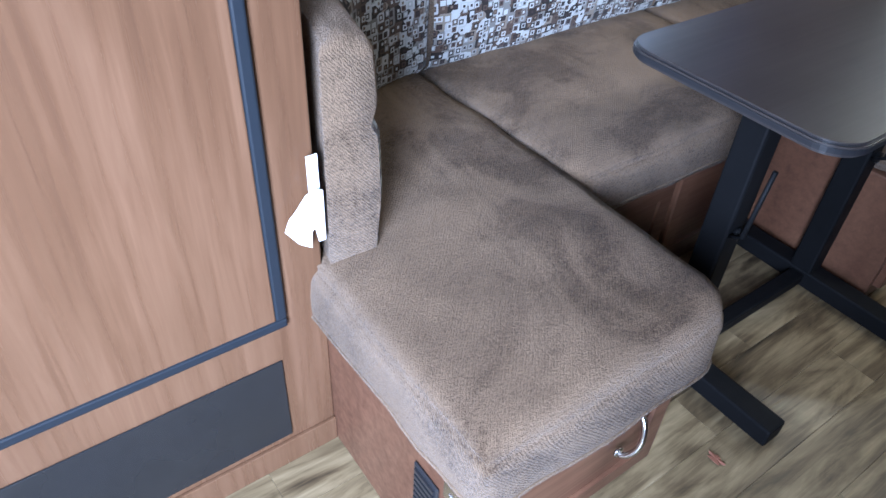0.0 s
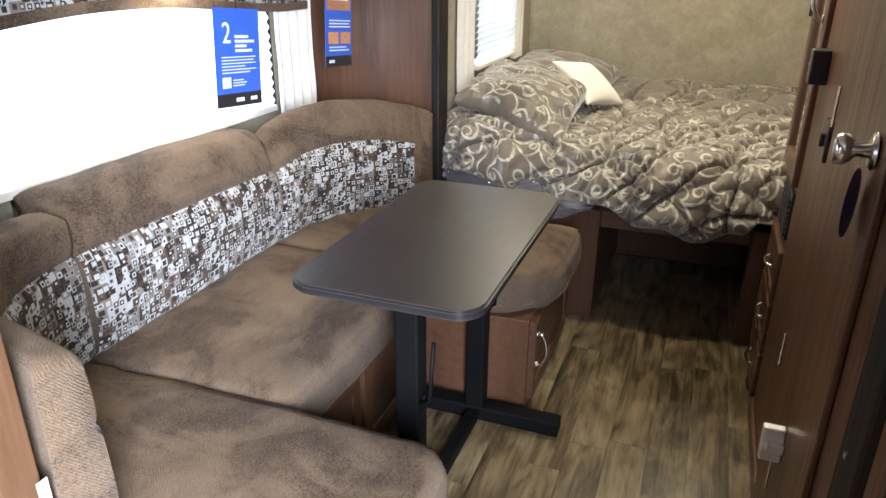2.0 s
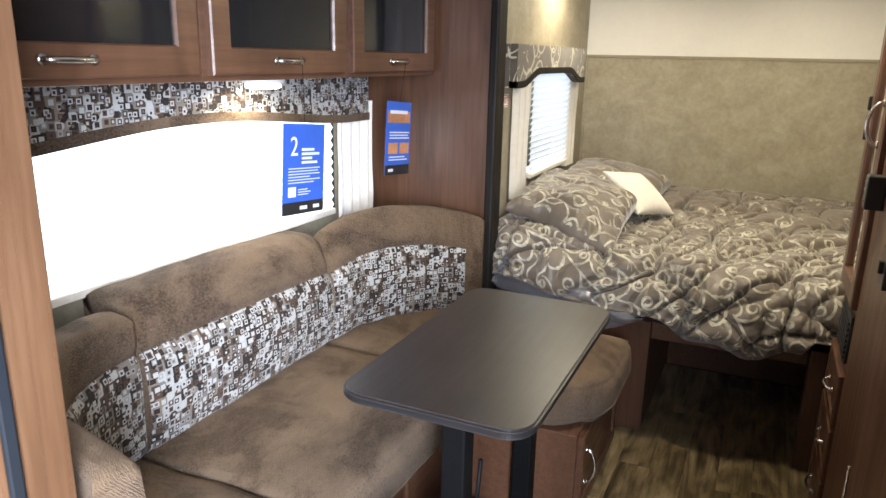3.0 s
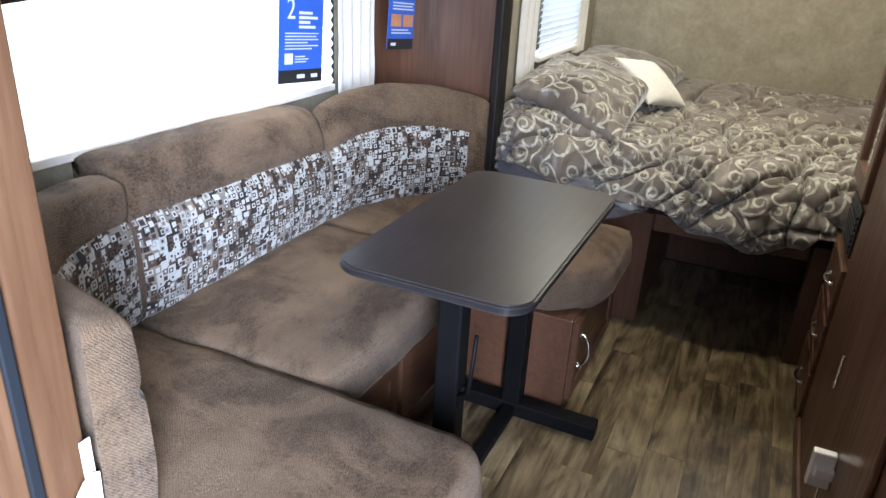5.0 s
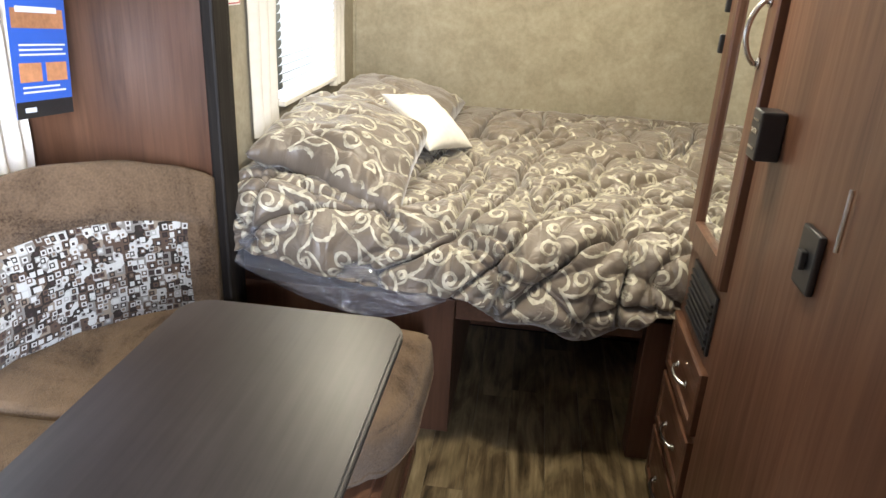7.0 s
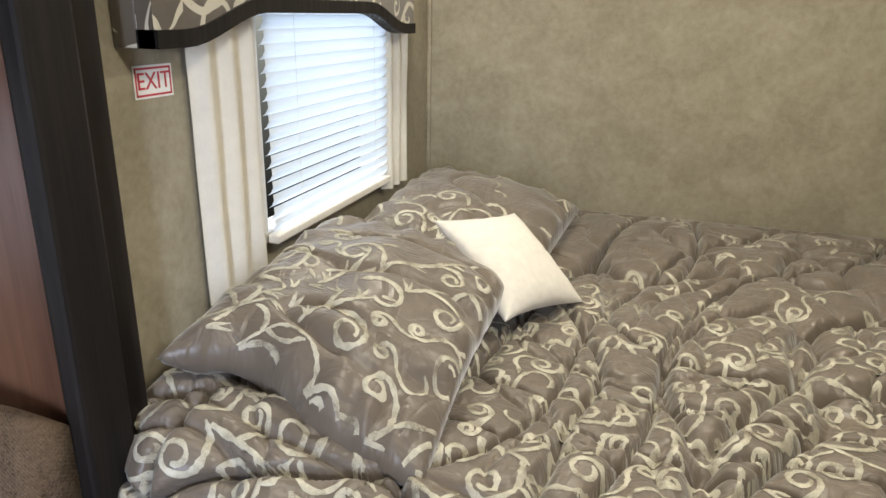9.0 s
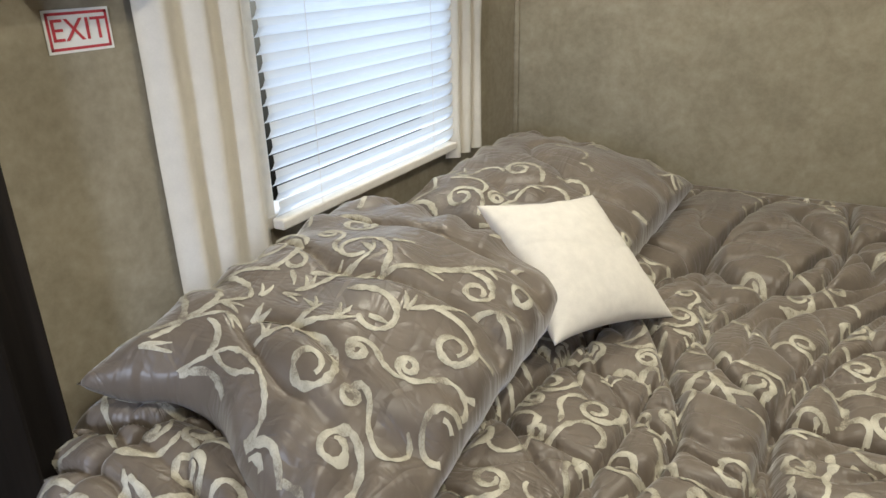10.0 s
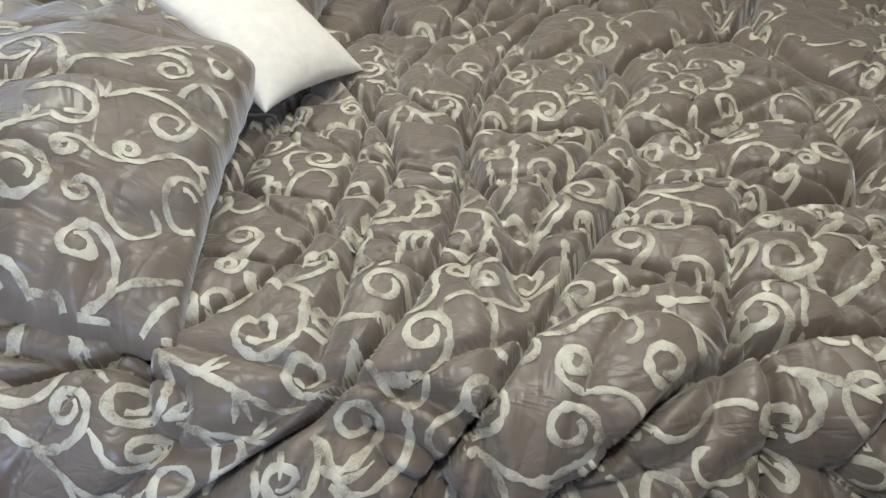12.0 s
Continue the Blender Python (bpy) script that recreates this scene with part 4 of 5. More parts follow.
def quilt(x, w):
    """Height of the padding: long swollen channels between narrow gathered seams, with creases across."""
    a = noise.noise(Vector((x * 1.5, w * 1.2, 7.0)))
    b = noise.noise(Vector((x * 1.2, w * 1.6, 2.0)))
    cu, cv = (0.88 * x + 0.48 * w) * 3.3 + 1.7 * a, (0.80 * w - 0.66 * x) * 2.9 + 1.7 * b
    su, sv = abs(math.sin(math.pi * cu)), abs(math.sin(math.pi * cv))
    h = 0.021 * su ** 0.5 * (0.45 + 0.55 * sv ** 0.4) - 0.006
    h -= 0.046 * math.exp(-((su / 0.085) ** 2)) * (0.40 + 1.2 * max(0.0, b + 0.35)) + 0.036 * math.exp(-((sv / 0.075) ** 2)) * (0.25 + 1.4 * max(0.0, a + 0.3))
    # gathers run out from the seams
    free = max(0.0, min(1.0, (x - X_LEFT) / 0.16))
    near_u, near_v = free * math.exp(-((su / 0.38) ** 2)), free * math.exp(-((sv / 0.34) ** 2))
    h += 0.004 * near_u * math.sin(74 * (w - 0.3 * x) + 7 * a) * (0.5 + b)
    h += 0.005 * near_v * math.sin(78 * (x + 0.3 * w) + 6 * b) * (0.6 + a)
    # creases, soft lumps
    c1 = 1 - abs(noise.noise(Vector((x * 3.6 + 0.6 * a, w * 2.2, 11.0)))) * 4.0
    c2 = 1 - abs(noise.noise(Vector((x * 2.4, w * 5.0 + b, 17.0)))) * 4.5
    c3 = 1 - abs(noise.noise(Vector((x * 7.5 + w * 2.0, w * 4.6, 23.0)))) * 4.5
    h -= 0.044 * max(0.0, c1) ** 6 + 0.026 * max(0.0, c2) ** 6 + 0.014 * max(0.0, c3) ** 5
    h += 0.012 * noise.noise(Vector((x * 3, w * 3, 0.0))) + 0.003 * noise.noise(Vector((x * 15, w * 11, 3.0)))
    return h


Y_BACK, Y_FRONT, ROLL, Z_LOW, X_LEFT = BACK - 0.015, 3.36, 0.19, 0.748, -0.105
FLAT, ARC = Y_BACK - (Y_FRONT + ROLL), ROLL * math.pi / 2


def comforter_length(x):
    z_top = Z_LOW + 0.075 * math.exp(-((x - 0.02) / 0.22) ** 2)
    return FLAT + ARC + max(0.02, z_top - ROLL - hem(x) - 0.008 * math.sin(31 * x))


def comforter_at(x, w, lift=0.0):
    """The place on the comforter x metres across and w metres from the wall, over the front edge and down."""
    z_top = Z_LOW + 0.075 * math.exp(-((x - 0.02) / 0.22) ** 2)
    total = comforter_length(x)
    fall = total - FLAT - ARC
    if w < FLAT:
        y = Y_BACK - w
        rise = max(0.0, min(1.0, (y - 4.25) / 0.6))
        front = max(0.0, min(1.0, (4.0 - y) / 0.3))
        p, n = Vector((x, y, Z_LOW + (z_top - Z_LOW) * front + 0.028 * rise * rise * (3 - 2 * rise))), Vector((0, 0, 1))
    elif w < FLAT + ARC:
        a = (w - FLAT) / ROLL
        p, n = Vector((x, Y_FRONT + ROLL - ROLL * math.sin(a), z_top - ROLL + ROLL * math.cos(a))), Vector((0, -math.sin(a), math.cos(a)))
    else:
        s = w - FLAT - ARC
        k = s / fall
        p, n = Vector((x, Y_FRONT - 0.015 * math.sin(math.pi * k) + 0.05 * k * k, z_top - ROLL - s)), Vector((0, -1, 0))
    f = w / total
    edge = min(1.0, f * 40, (1 - f) * 46 + 0.15, (x - X_LEFT) / 0.04 + 0.1)
    drop = max(0.0, min(1.0, (w - FLAT) / 0.18))
    h = quilt(x, w) + drop * 0.010 * math.sin(34 * x + 3 * noise.noise(Vector((x * 2, 0, 5))))
    end = max(0.0, 1 - (x - X_LEFT) / 0.06)
    return p + n * (h * edge + lift) - Vector((0, 0, 0.045 * end * end))


def comforter_mesh():
    bm = bmesh.new()
    uv = bm.loops.layers.uv.verify()
    NX, NW = 460, 440
    grid = []
    for i in range(NX + 1):
        x = X_LEFT + (FAR - 0.02 - X_LEFT) * i / NX
        total = comforter_length(x)
        grid.append([(bm.verts.new(comforter_at(x, total * j / NW)), (x, total * j / NW)) for j in range(NW + 1)])
    for i in range(NX):
        for j in range(NW):
            q = (grid[i][j], grid[i][j + 1], grid[i + 1][j + 1], grid[i + 1][j])
            f = bm.faces.new([a[0] for a in q])
            for l, a in zip(f.loops, q):
                l[uv].uv = a[1]
    return bm


def vines(u0, u1, v0, v1, seed, row=0.19, base=0.45, grow=1.0):
    """Scrolled vines that fill a cloth: strokes of (points, half width at start, half width at end). Curls that would cross others are cut or left out."""
    rg = random.Random(seed)
    taken, out, size = {}, [], 0.013

    def cell(p):
        return int(p[0] / size), int(p[1] / size)

    def run(p, ang, length, k0, k1, power, ident, skip, wave=None):
        pts, s, x, y = [], 0.0, p[0], p[1]
        while s < length:
            pts.append((x, y))
            if s > skip:
                hit = taken.get(cell((x, y)))
                if wave is None and hit is not None and hit != ident:
                    break
            f = s / length
            k = k0 + (k1 - k0) * f ** power
            ang += 0.006 * (k if wave is None else wave(s))
            x, y, s = x + 0.006 * math.cos(ang), y + 0.006 * math.sin(ang), s + 0.006
        return pts, s

    def keep(pts, ident, a, b):
        for p in pts:
            taken[cell(p)] = ident
        out.append((pts, a, b))
    ident, stems = 0, []
    n_rows = int((v1 - v0 + (u1 - u0) * math.tan(base)) / row) + 2
    for r in range(n_rows):
        ident += 1
        ph = rg.random() * 6.28
        start = (u0 - 0.02, v0 - (u1 - u0) * math.tan(base) + r * row)
        pts, _ = run(start, base, (u1 - u0) * 1.25 / math.cos(base), 0, 0, 1, ident, 0.0, lambda s, ph=ph: 4.0 * math.cos(s * 15 + ph))
        k0 = 0
        while k0 < len(pts) - 4:      # the stem is stitched in lengths, with gaps
            k1 = k0 + rg.randint(16, 34)
            keep(pts[k0:k1], ident, 0.0052, 0.0036)
            k0 = k1 + rg.randint(5, 12)
        stems.append(pts)
    for pts in stems:
        side_, i = 1, 5
        while i < len(pts) - 6:
            p, q = pts[i], pts[i + 2]
            ang = math.atan2(q[1] - p[1], q[0] - p[0])
            if u0 - 0.05 < p[0] < u1 + 0.05 and v0 - 0.05 < p[1] < v1 + 0.05:
                ident += 1
                k = rg.uniform(0.68, 0.98) * grow
                c, s = run(p, ang + side_ * rg.uniform(0.4, 0.8), 0.28 * k, side_ * 5 / k, side_ * 62 / k, 1.1, ident, 0.030)
                if s > 0.09:
                    keep(c, ident, 0.0054, 0.0044)
                    if s > 0.15:
                        m = c[int(len(c) * 0.22)]
                        ident += 1
                        c2, s2 = run(m, ang - side_ * 0.3, 0.12, -side_ * 22, -side_ * 150, 1.2, ident, 0.024)
                        if s2 > 0.05:
                            keep(c2, ident, 0.0040, 0.0046)
                else:
                    for da in (0.5, 1.0):
                        c3, s3 = run(p, ang + side_ * da, 0.04, side_ * 8, side_ * 20, 1, ident, 0.02)
                        if s3 > 0.025:
                            keep(c3, ident, 0.0050, 0.0020)
            side_ = -side_
            i += rg.randint(6, 11)
    # smaller scrolls in the gaps that are left
    for _ in range(int(1900 * (u1 - u0) * (v1 - v0))):
        p = (rg.uniform(u0, u1), rg.uniform(v0, v1))
        c = cell(p)
        if any((c[0] + a, c[1] + b) in taken for a in (-1, 0, 1) for b in (-1, 0, 1)):
            continue
        ang, sg = rg.uniform(0, 6.28), rg.choice((-1, 1))
        ident += 1
        size_ = rg.uniform(0.7, 1.05)
        c1, s1 = run(p, ang, 0.17 * size_, sg * 16 / size_, sg * 105 / size_, 1.1, ident, 0.0)
        c2, s2 = run(p, ang + math.pi, 0.12, sg * 14, sg * 60, 1.1, ident, 0.0)
        if s1 > 0.06:
            keep(c2[:0:-1] + c1, ident, 0.0038, 0.0046)
    return out


def embroidery(strokes, at, wide=1.02):
    """Flat raised ribbons laid along the strokes on a cloth; at(u, v, lift) gives a place on it, or None off its edge."""
    bm = bmesh.new()
    uv = bm.loops.layers.uv.verify()
    for pts, wa, wb in strokes:
        last = None
        for i, p in enumerate(pts):
            a, b = pts[max(0, i - 1)], pts[min(len(pts) - 1, i + 1)]
            d = Vector((b[0] - a[0], b[1] - a[1]))
            if d.length < 1e-7:
                continue
            d.normalize()
            f = i / max(1, len(pts) - 1)
            w = wide * (wa + (wb - wa) * f) * min(1.0, 0.55 + i * 0.25, 0.6 + (len(pts) - 1 - i) * 0.25) * (1 + 0.75 * noise.noise(Vector((p[0] * 95, p[1] * 95, 0))))
            ring = []
            for s, lift in ((-1, 0.0012), (0, 0.0026), (1, 0.0012)):
                u, v = p[0] - d.y * w * s, p[1] + d.x * w * s
                q = at(u, v, lift)
                ring.append(None if q is None else (q, (u, v)))
            if None in ring:
                last = None
                continue
            ring = [(bm.verts.new(q), t) for q, t in ring]
            if last:
                for k in range(2):
                    c = (last[k], ring[k], ring[k + 1], last[k + 1])
                    f_ = bm.faces.new([e[0] for e in c])
                    for l, e in zip(f_.loops, c):
                        l[uv].uv = e[1]
            last = ring
    return bm


def solid(ob, t, offset=-1.0):
    m = ob.modifiers.new("thickness", "SOLIDIFY")
    m.thickness, m.offset = t, offset
    return ob


comf = thing("comforter", "rumpled taupe satin comforter with cream scroll embroidery", "bedding")
solid(part("cover", comforter_mesh(), SATIN, comf, "", True), 0.012)


def on_comforter(u, v, lift):
    if not (X_LEFT + 0.01 < u < FAR - 0.05 and 0.03 < v < comforter_length(u) - 0.012):
        return None
    return comforter_at(u, v, lift)


def sheen_thinned(strokes, edge, full, seed, along=1):
    """Drops strokes past edge, more and more of them until full, where one in five is left: sheen that washes them out,
    put into the stitching.
    """
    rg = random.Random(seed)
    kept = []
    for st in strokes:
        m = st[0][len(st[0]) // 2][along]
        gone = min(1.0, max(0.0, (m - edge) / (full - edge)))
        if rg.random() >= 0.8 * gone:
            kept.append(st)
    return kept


# Strokes left out towards the wall stand in for sheen washing them out.
tagged(part("embroidery", embroidery(sheen_thinned(vines(X_LEFT, FAR - 0.03, 0.0, 2.0, 3), 1.15, 0.45, 4), on_comforter), THREAD, comf, "cream scrolling vine embroidery", True), kind="stuff")


def pillow_at(u, v, w, h, t, corner, sharp, wrinkle, seed, side_, sag):
    """A place on a filled case, u and v from -1 to 1: swollen, gathered at its seam, bent down towards its front."""
    x, y = u * w / 2 * (1 - corner * (1 - v * v) * u * u), v * h / 2 * (1 - corner * (1 - u * u) * v * v)
    e = max(0.0, (1 - u * u) * (1 - v * v))
    z = side_ * t / 2 * e ** sharp
    z += side_ * wrinkle * e ** 0.3 * noise.noise(Vector((x * 7 + seed, y * 7, side_ * 3.0)))
    rim_v, rim_u = max(0.0, (abs(v) - 0.55) / 0.45), max(0.0, (abs(u) - 0.55) / 0.45)
    pleat = math.sin(70 * x + 5 * noise.noise(Vector((x * 5, y * 5, seed)))) * rim_v + math.sin(64 * y + 5 * noise.noise(Vector((x * 5, y * 5, seed + 3)))) * rim_u
    z += side_ * wrinkle * 0.45 * pleat * min(1.0, e * 9)
    crease = max(0.0, 1 - 5 * abs(noise.noise(Vector((x * 3.2 + seed, y * 5.5, 6.0))))) ** 3
    z -= side_ * wrinkle * 0.8 * crease * min(1.0, e * 4)
    front = max(0.0, -v)
    y += 1.1 * sag * front ** 2 * math.exp(-((u + 0.42) / 0.42) ** 2)
    return Vector((x, y, z - sag * front * front * (0.55 + 0.45 * u)))


def pillow_mesh(w, h, t, n=44, seed=0.0, corner=0.12, sharp=0.55, wrinkle=0.006, sag=0.0):
    """A filled case: two swollen sheets that meet in a seam, with drawn-out corners. Lies flat in x, y."""
    bm = bmesh.new()
    uv = bm.loops.layers.uv.verify()
    grids = []
    for side_ in (1, -1):
        g_ = []
        for i in range(n + 1):
            row = []
            for j in range(n + 1):
                u, v = 2 * i / n - 1, 2 * j / n - 1
                q = pillow_at(u, v, w, h, t, corner, sharp, wrinkle, seed, side_, sag)
                if (i in (0, n) or j in (0, n)) and side_ < 0:
                    row.append(grids[0][i][j])
                else:
                    row.append((bm.verts.new(q), (q.x + seed, q.y)))
            g_.append(row)
        grids.append(g_)
        for i in range(n):
            for j in range(n):
                q = [g_[i][j], g_[i + 1][j], g_[i + 1][j + 1], g_[i][j + 1]]
                if side_ < 0:
                    q.reverse()
                f = bm.faces.new([a[0] for a in q])
                for l, a in zip(f.loops, q):
                    l[uv].uv = a[1]
    return bm


def pillow(name, label, w, h, t, m, material, seed, group="", corner=0.12, sharp=0.55, wrinkle=0.006, vine=False, sag=0.0, sheen_from=0.0):
    th = tagged(new(name), label, "pillow", group)
    th.empty_display_size = 0.05
    th.matrix_basis = m
    part("cover", pillow_mesh(w, h, t, 90, seed, corner, sharp, wrinkle, sag), material, th, "", True)

    for face in ((1, -1) if vine else ()):
        def on_pillow(a, b, lift, face=face):
            u, v = 2 * a / w, 2 * b / h
            if abs(u) > 0.985 or abs(v) > 0.985:
                return None
            return pillow_at(u, v, w, h, t, corner, sharp, wrinkle, seed, face, sag) + Vector((0, 0, face * lift))
        # The sheen over the pillow's back is imitated by leaving strokes out.
        tagged(part("embroidery", embroidery(sheen_thinned(vines(-w / 2, w / 2, -h / 2, h / 2, seed + face, 0.155, 0.9, 1.08), sheen_from * h, (sheen_from + 0.25) * h, 6), on_pillow, 1.0), THREAD, th, "cream scrolling vine embroidery", True), kind="stuff")
    return th


# Last number: where sheen, made by missing strokes, begins along the pillow.
pillow("bed_pillow", "plump taupe satin pillow with cream scrolls lying at the window", 0.48, 0.68, 0.19, pose(0.198, 3.83, 0.858, 4, 11, 2), SATIN, 0.3, "bed pillows", corner=0.05, sharp=0.36, wrinkle=0.024, vine=True, sag=0.07, sheen_from=0.02)
pillow("bed_pillow", "plump taupe satin pillow with cream scrolls in the corner", 0.52, 0.62, 0.20, pose(0.20, 4.60, 0.828, 5, 9, -2), SATIN, 2.1, "bed pillows", corner=0.05, sharp=0.36, wrinkle=0.018, vine=True, sheen_from=-0.35)
low, left, right = Vector((0.442, 3.975, 0.795)), Vector((0.236, 4.147, 0.970)), Vector((0.571, 4.217, 0.762))
ax = (right - low).normalized()
ay = ((left - low) - ax * (left - low).dot(ax)).normalized()
az = ax.cross(ay)
rot = Matrix((ax, ay, az)).transposed().to_4x4()
pillow("throw_pillow", "small plain cream cotton throw pillow on the bed", 0.285, 0.295, 0.10, Matrix.Translation((left + right) / 2) @ rot, CREAM, 0.0, "", corner=0.12, sharp=0.45, wrinkle=0.003)

# window beside the bed
win = tagged(new("window_2"), "bedside window with lowered white slat blinds", "window", kind="structure")
part("window_frame", merge(box((BW - 0.05, wy0, wz0), (BW + 0.01, wy0 + 0.025, wz1), 0.003), box((BW - 0.05, wy1 - 0.025, wz0), (BW + 0.01, wy1, wz1), 0.003), box((BW - 0.05, wy0, wz0), (BW + 0.012, wy1, wz0 + 0.025), 0.003), box((BW - 0.05, wy0, wz1 - 0.025), (BW + 0.01, wy1, wz1), 0.003)), CREAM, win)


def slat_bm():
    bm = bmesh.new()
    ys = (wy0 + 0.01, wy1 - 0.01)
    prof = [(-0.008, -0.0160), (0.0, -0.009), (0.006, 0.002), (0.005, 0.0155)]
    rows = [[bm.verts.new((x, y, z)) for y in ys] for x, z in prof]
    for a, b in zip(rows, rows[1:]):
        bm.faces.new((a[0], a[1], b[1], b[0]))
    return bm


slat0 = part("slat", slat_bm(), SLAT, win)
slat0.location = (BW + 0.03, 0, 0.966)
solid_me = slat0.data
for k in range(1, 19):
    s_ = new("slat", solid_me)
    s_.parent = win
    s_.location = (BW + 0.03, 0, 0.966 + 0.0285 * k)
part("bottom_rail", box((BW + 0.018, wy0 + 0.005, 0.928), (BW + 0.045, wy1 - 0.005, 0.948), 0.004), CREAM, win)
part("ladder_cord", merge(tube([(BW + 0.044, wy0 + 0.12, 0.94), (BW + 0.044, wy0 + 0.12, 1.48)], 0.0006, 5), tube([(BW + 0.044, wy1 - 0.12, 0.94), (BW + 0.044, wy1 - 0.12, 1.48)], 0.0006, 5)), CREAM, win)
valance("valance", "taupe scroll-print box valance with black welt over the bedside window", BW + 0.002, BW + 0.08, 3.575, 4.70, 1.535, 1.358, 1.412, SCROLL, GASKET)
curtain("curtain", "gathered cream curtain beside the bed window", BW + 0.012, 3.735, 3.945, 0.86, 1.50, 3, 0.022, LINER, -1.57)
curtain("curtain", "gathered cream curtain in the bed corner", BW + 0.012, 4.60, 4.78, 0.90, 1.50, 3, 0.028, LINER, -1.57)

# exit sticker
t = thing("exit_sticker", "white sticker with red exit lettering and border", "sign")
ex = BW + 0.002
ey0, ey1, ez0, ez1 = 3.608, 3.703, 1.274, 1.328
part("sheet", box((ex - 0.001, ey0, ez0), (ex, ey1, ez1)), WHITE_PAPER, t)
b_ = 0.0035
part("border", merge(box((ex, ey0 + b_, ez0 + b_), (ex + 0.0005, ey1 - b_, ez0 + 2 * b_)), box((ex, ey0 + b_, ez1 - 2 * b_), (ex + 0.0005, ey1 - b_, ez1 - b_)), box((ex, ey0 + b_, ez0 + b_), (ex + 0.0005, ey0 + 2 * b_, ez1 - b_)), box((ex, ey1 - 2 * b_, ez0 + b_), (ex + 0.0005, ey1 - b_, ez1 - b_))), RED_PRINT, t)
writing("EXIT", 0.040, pose(ex + 0.0006, (ey0 + ey1) / 2, (ez0 + ez1) / 2, 90, 0, 90), RED_PRINT, t)

# ---- wardrobe with mirror door ----
ward = thing("wardrobe", "dark cherry wardrobe with a mirrored door and three drawers", "wardrobe")
WX, W0, W1 = RW + 0.006, 3.02, 3.40
part("body", box((WX, W0, 0), (FAR, W1, TOP - 0.002), 0.002), CHERRY, ward)
fr, pn = panel_door("x", WX, W0 + 0.015, W1 - 0.015, 0.785, TOP - 0.04, -1, 0.062, 0.022, 0.012)
d_ = part("door", fr, CHERRY, ward)
part("mirror", pn, MIRROR, d_, "clear mirror glass")
part("handle", bow_handle((WX - 0.022, W0 + 0.060, 1.262), (WX - 0.022, W0 + 0.060, 1.378), (-0.035, 0, 0)), CHROME, d_, "curved nickel pull", True)
for z in (1.27, 1.363):
    part("hinge", box((WX - 0.03, W1 - 0.006, z - 0.022), (WX - 0.002, W1 + 0.006, z + 0.022), 0.003), BLACK_PLASTIC, d_, "black hinge")
part("vent", merge(box((WX - 0.008, W0 + 0.055, 0.60), (WX, W1 - 0.085, 0.75), 0.002), *[box((WX - 0.014, W0 + 0.065, 0.612 + 0.018 * k), (WX - 0.006, W1 - 0.095, 0.620 + 0.018 * k)) for k in range(7)]), BLACK_PLASTIC, ward, "black louvred vent")
for z in (0.485, 0.298, 0.115):
    fr, pn = panel_door("x", WX, W0 + 0.02, W1 - 0.02, z - 0.082, z + 0.085, -1, 0.028, 0.018, 0.006)
    d_ = part("drawer", merge(fr, pn), CHERRY_H, ward)
    part("handle", bow_handle((WX - 0.018, 3.135, z), (WX - 0.018, 3.235, z), (-0.022, 0, 0), 0.005), CHROME, d_, "curved nickel pull", True)

# bathroom door in the cherry wall
door = tagged(new("door_1"), "closed dark cherry bathroom door with a chrome knob", "door", kind="structure")
KY, KZ = 2.085, 1.127      # the knob
part("leaf", box((RW - 0.014, 2.00, 0.06), (RW - 0.001, 2.54, 1.93), 0.003), CHERRY, door)
part("door_knob", merge(disc((RW - 0.018, KY, KZ), 0.032, 0.008, "x", 24, 0.003), tube([(RW - d, KY, KZ) for d in (0.018, 0.044, 0.050, 0.060, 0.074, 0.078)], [0.013, 0.011, 0.02, 0.027, 0.025, 0.014], 20)), CHROME, door, "chrome ball knob", True)
for z in (0.496, 1.116, 1.7):
    part("hinge", tube([(RW - 0.018, 2.547, z - 0.045), (RW - 0.018, 2.547, z + 0.045)], 0.004, 8), CHROME, door, "slim nickel hinge pin")
t = thing("door_tag", "purple oval card tag hanging from the knob", "tag")
bm = disc((RW - 0.034, KY, 1.035), 0.040, 0.0015, "x", 24)
for v in bm.verts:
    v.co.y = KY + (v.co.y - KY) * 0.8
    v.co.x += 0.48 * (v.co.y - KY)
    v.co.z = 1.035 + (v.co.z - 1.035) * 1.55
part("card", bm, plain_mat("purple_card", (0.045, 0.035, 0.16), 0.5), t)
part("loop", tube([(RW - 0.034, KY, 1.085), (RW - 0.036, KY, KZ - 0.012)], 0.001, 5), CREAM, t)
t = thing("switch_plate", "black switch plate on the wood wall", "switch")
part("plate", box((RW - 0.012, 2.620, 0.968), (RW, 2.690, 1.066), 0.003), BLACK_PLASTIC, t)
part("toggle", box((RW - 0.022, 2.645, 1.002), (RW - 0.012, 2.665, 1.032), 0.002), BLACK_PLASTIC, t)
t = thing("thermostat", "small black wall control box with pale side", "control")
part("case", box((RW - 0.045, 2.895, 1.108), (RW, 2.950, 1.198), 0.004), BLACK_PLASTIC, t)
for z, h in ((1.178, 0.004), (1.156, 0.008), (1.126, 0.006)):
    part("label_strip", box((RW - 0.0465, 2.905, z), (RW - 0.045, 2.940, z + h)), CHROME, t, "pale label strip")
# floor catch
t = thing("door_catch", "small bright metal door catch low on the wall", "latch")
part("plate", merge(box((RW - 0.062, 2.268, 0.347), (RW - 0.014, 2.292, 0.437), 0.004), box((RW - 0.052, 2.255, 0.380), (RW - 0.012, 2.305, 0.404), 0.003)), plain_mat("bright_zinc", (0.80, 0.79, 0.77), 0.38, 0.6, 120, 0.1), t)
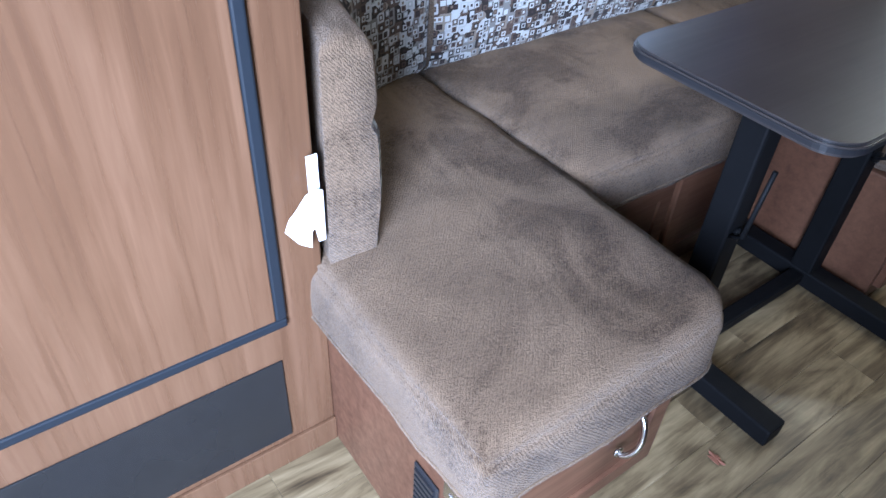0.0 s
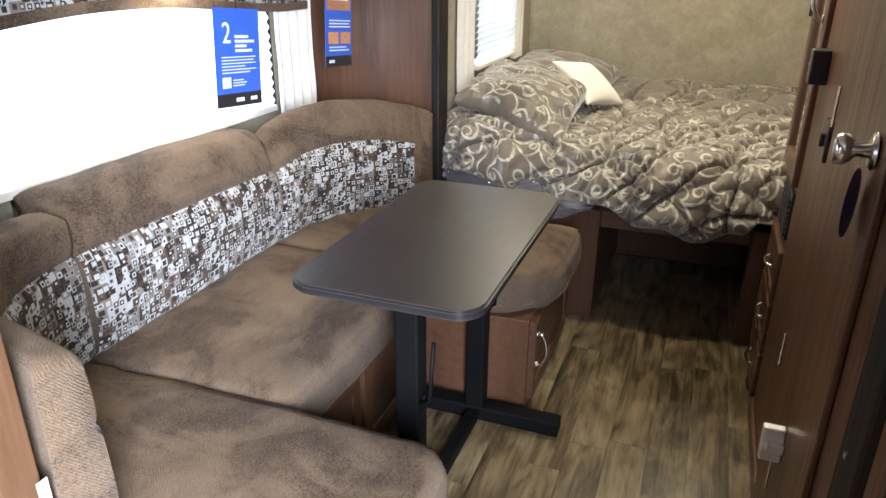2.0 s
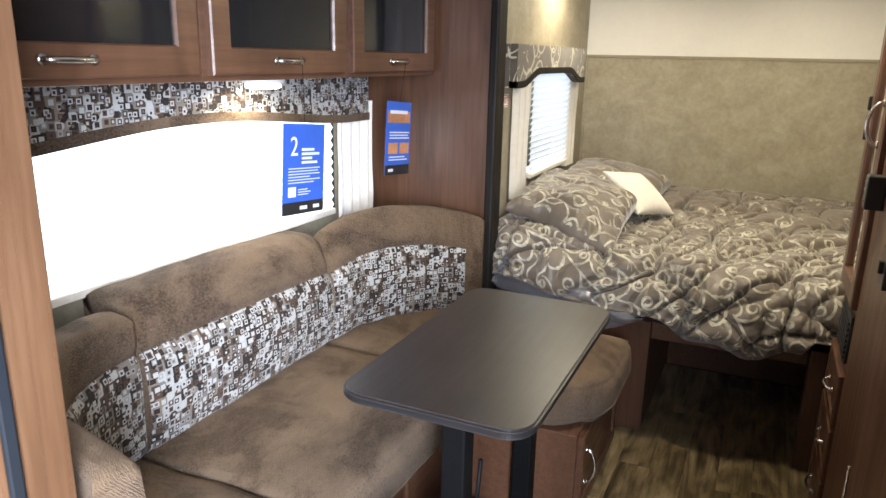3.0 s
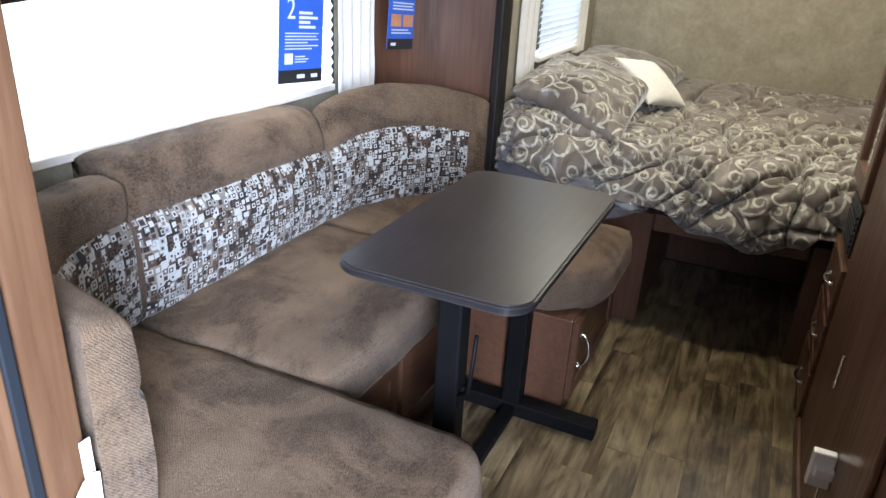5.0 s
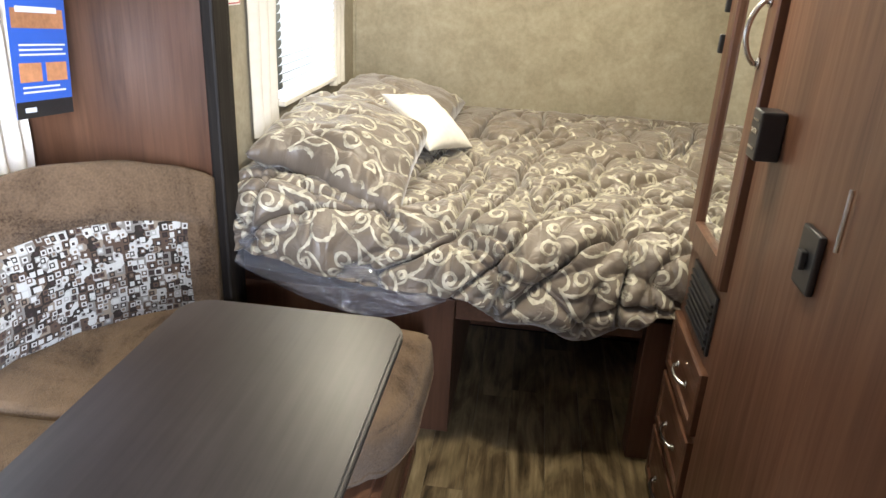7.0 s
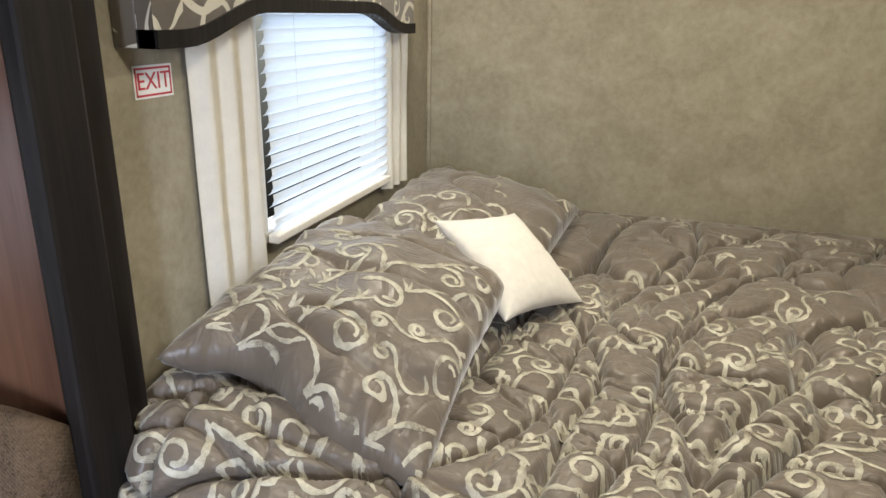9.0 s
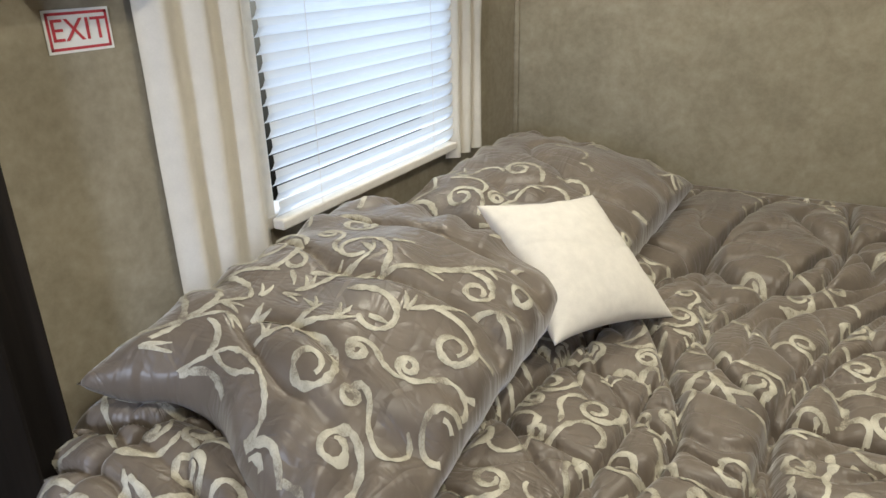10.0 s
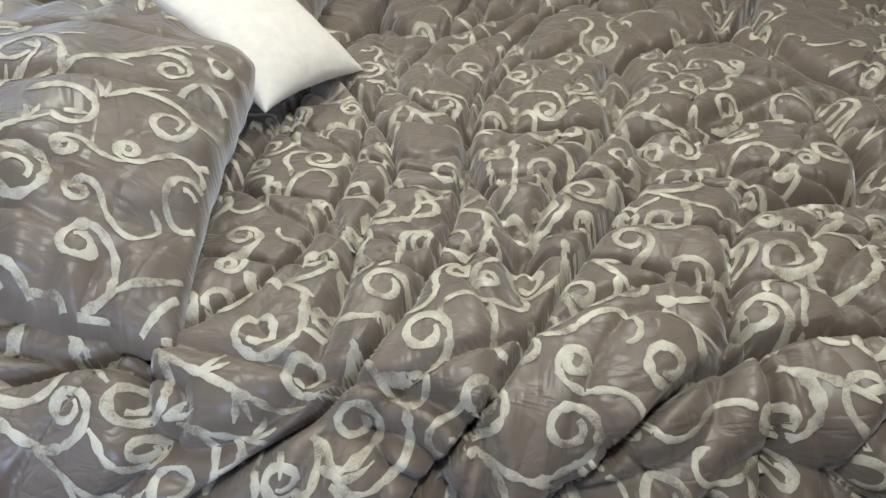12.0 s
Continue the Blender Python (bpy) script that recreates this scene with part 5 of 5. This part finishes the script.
part("pin", tube([(RW - 0.030, 2.28, 0.265), (RW - 0.030, 2.28, 0.35)], 0.003, 8), CHROME, t)

# ---- kitchen side cabinet past the aisle ----
tagged(part("trim", box((RW - 0.02, 1.70, 0), (RW + 0.04, 1.825, TOP), 0.012), GASKET), "black vertical corner trim beside the bathroom door", "trim", kind="structure")
t = thing("screw_cap", "small bright metal screw cap on the black trim", "fastener")
part("cap", disc((RW - 0.022, 1.770, 0.745), 0.006, 0.005, "x", 12, 0.0015), CHROME, t)
kc = thing("kitchen_cabinet", "dark cherry kitchen cabinet with a recessed panel door", "cabinet")
KX = RW
part("body", box((KX, 0.87, 0), (KX + 0.38, 1.698, TOP - 0.002), 0.003), CHERRY, kc)
fr, pn = panel_door("x", KX, 0.93, 1.66, 0.10, 1.05, -1, 0.055, 0.02, 0.008)
d_ = part("door", merge(fr, pn), CHERRY, kc)
part("handle", bow_handle((KX - 0.02, 1.505, 0.735), (KX - 0.02, 1.495, 0.85), (-0.035, 0, 0)), CHROME, d_, "curved nickel pull", True)
fr, pn = panel_door("x", KX, 0.93, 1.66, 1.10, 1.90, -1, 0.055, 0.02, 0.008)
part("door", merge(fr, pn), CHERRY, kc)

t = thing("floor_scrap", "tiny dried reddish scrap lying on the floor", "litter", (0.608, 1.977, 0.001))
bm = bmesh.new()
ring_ = [bm.verts.new((0.018 * math.cos(a) * (1 + 0.5 * math.sin(5 * a)), 0.010 * math.sin(a), 0.002 + 0.003 * abs(math.sin(3 * a)))) for a in [6.283 * k / 14 for k in range(14)]]
mid_v = bm.verts.new((0, 0, 0.005))
for k in range(14):
    bm.faces.new((ring_[k], ring_[(k + 1) % 14], mid_v))
solid(part("scrap", bm, plain_mat("dry_leaf", (0.20, 0.08, 0.045), 0.8), t), 0.001)

# ---- floor planks ----
rnd = random.Random(5)
plank_meshes = {}


def plank_mesh(w, l):
    key = (round(w, 3), round(l, 2))
    if key not in plank_meshes:
        bm = bmesh.new()
        g_ = 0.0002
        lo, hi, c = (g_, g_, -0.004), (w - g_, l - g_, 0.0), 0.0006
        b = [bm.verts.new(p) for p in ((lo[0], lo[1], -0.004), (hi[0], lo[1], -0.004), (hi[0], hi[1], -0.004), (lo[0], hi[1], -0.004))]
        m = [bm.verts.new(p) for p in ((lo[0], lo[1], -c), (hi[0], lo[1], -c), (hi[0], hi[1], -c), (lo[0], hi[1], -c))]
        u = [bm.verts.new(p) for p in ((lo[0] + c, lo[1] + c, 0), (hi[0] - c, lo[1] + c, 0), (hi[0] - c, hi[1] - c, 0), (lo[0] + c, hi[1] - c, 0))]
        for a, d in ((b, m), (m, u)):
            for k in range(4):
                bm.faces.new((a[k], a[(k + 1) % 4], d[(k + 1) % 4], d[k]))
        bm.faces.new(u)
        me = bpy.data.meshes.new("plank")
        bm.to_mesh(me)
        bm.free()
        me.materials.append(PLANK)
        plank_meshes[key] = me
    return plank_meshes[key]


for k in range(-1, 14):
    x, y = -0.02 + 0.118 * k, -1.63
    first = 0.2 + 0.8 * rnd.random()
    while y < 4.2:
        l = min(4.24 - y, first if y < -1.62 else rnd.choice((0.55, 0.74, 0.92, 1.10)))
        ob = new("plank", plank_mesh(0.118, l))
        ob.location = (x, y, 0)
        ob.parent = floor
        y += l
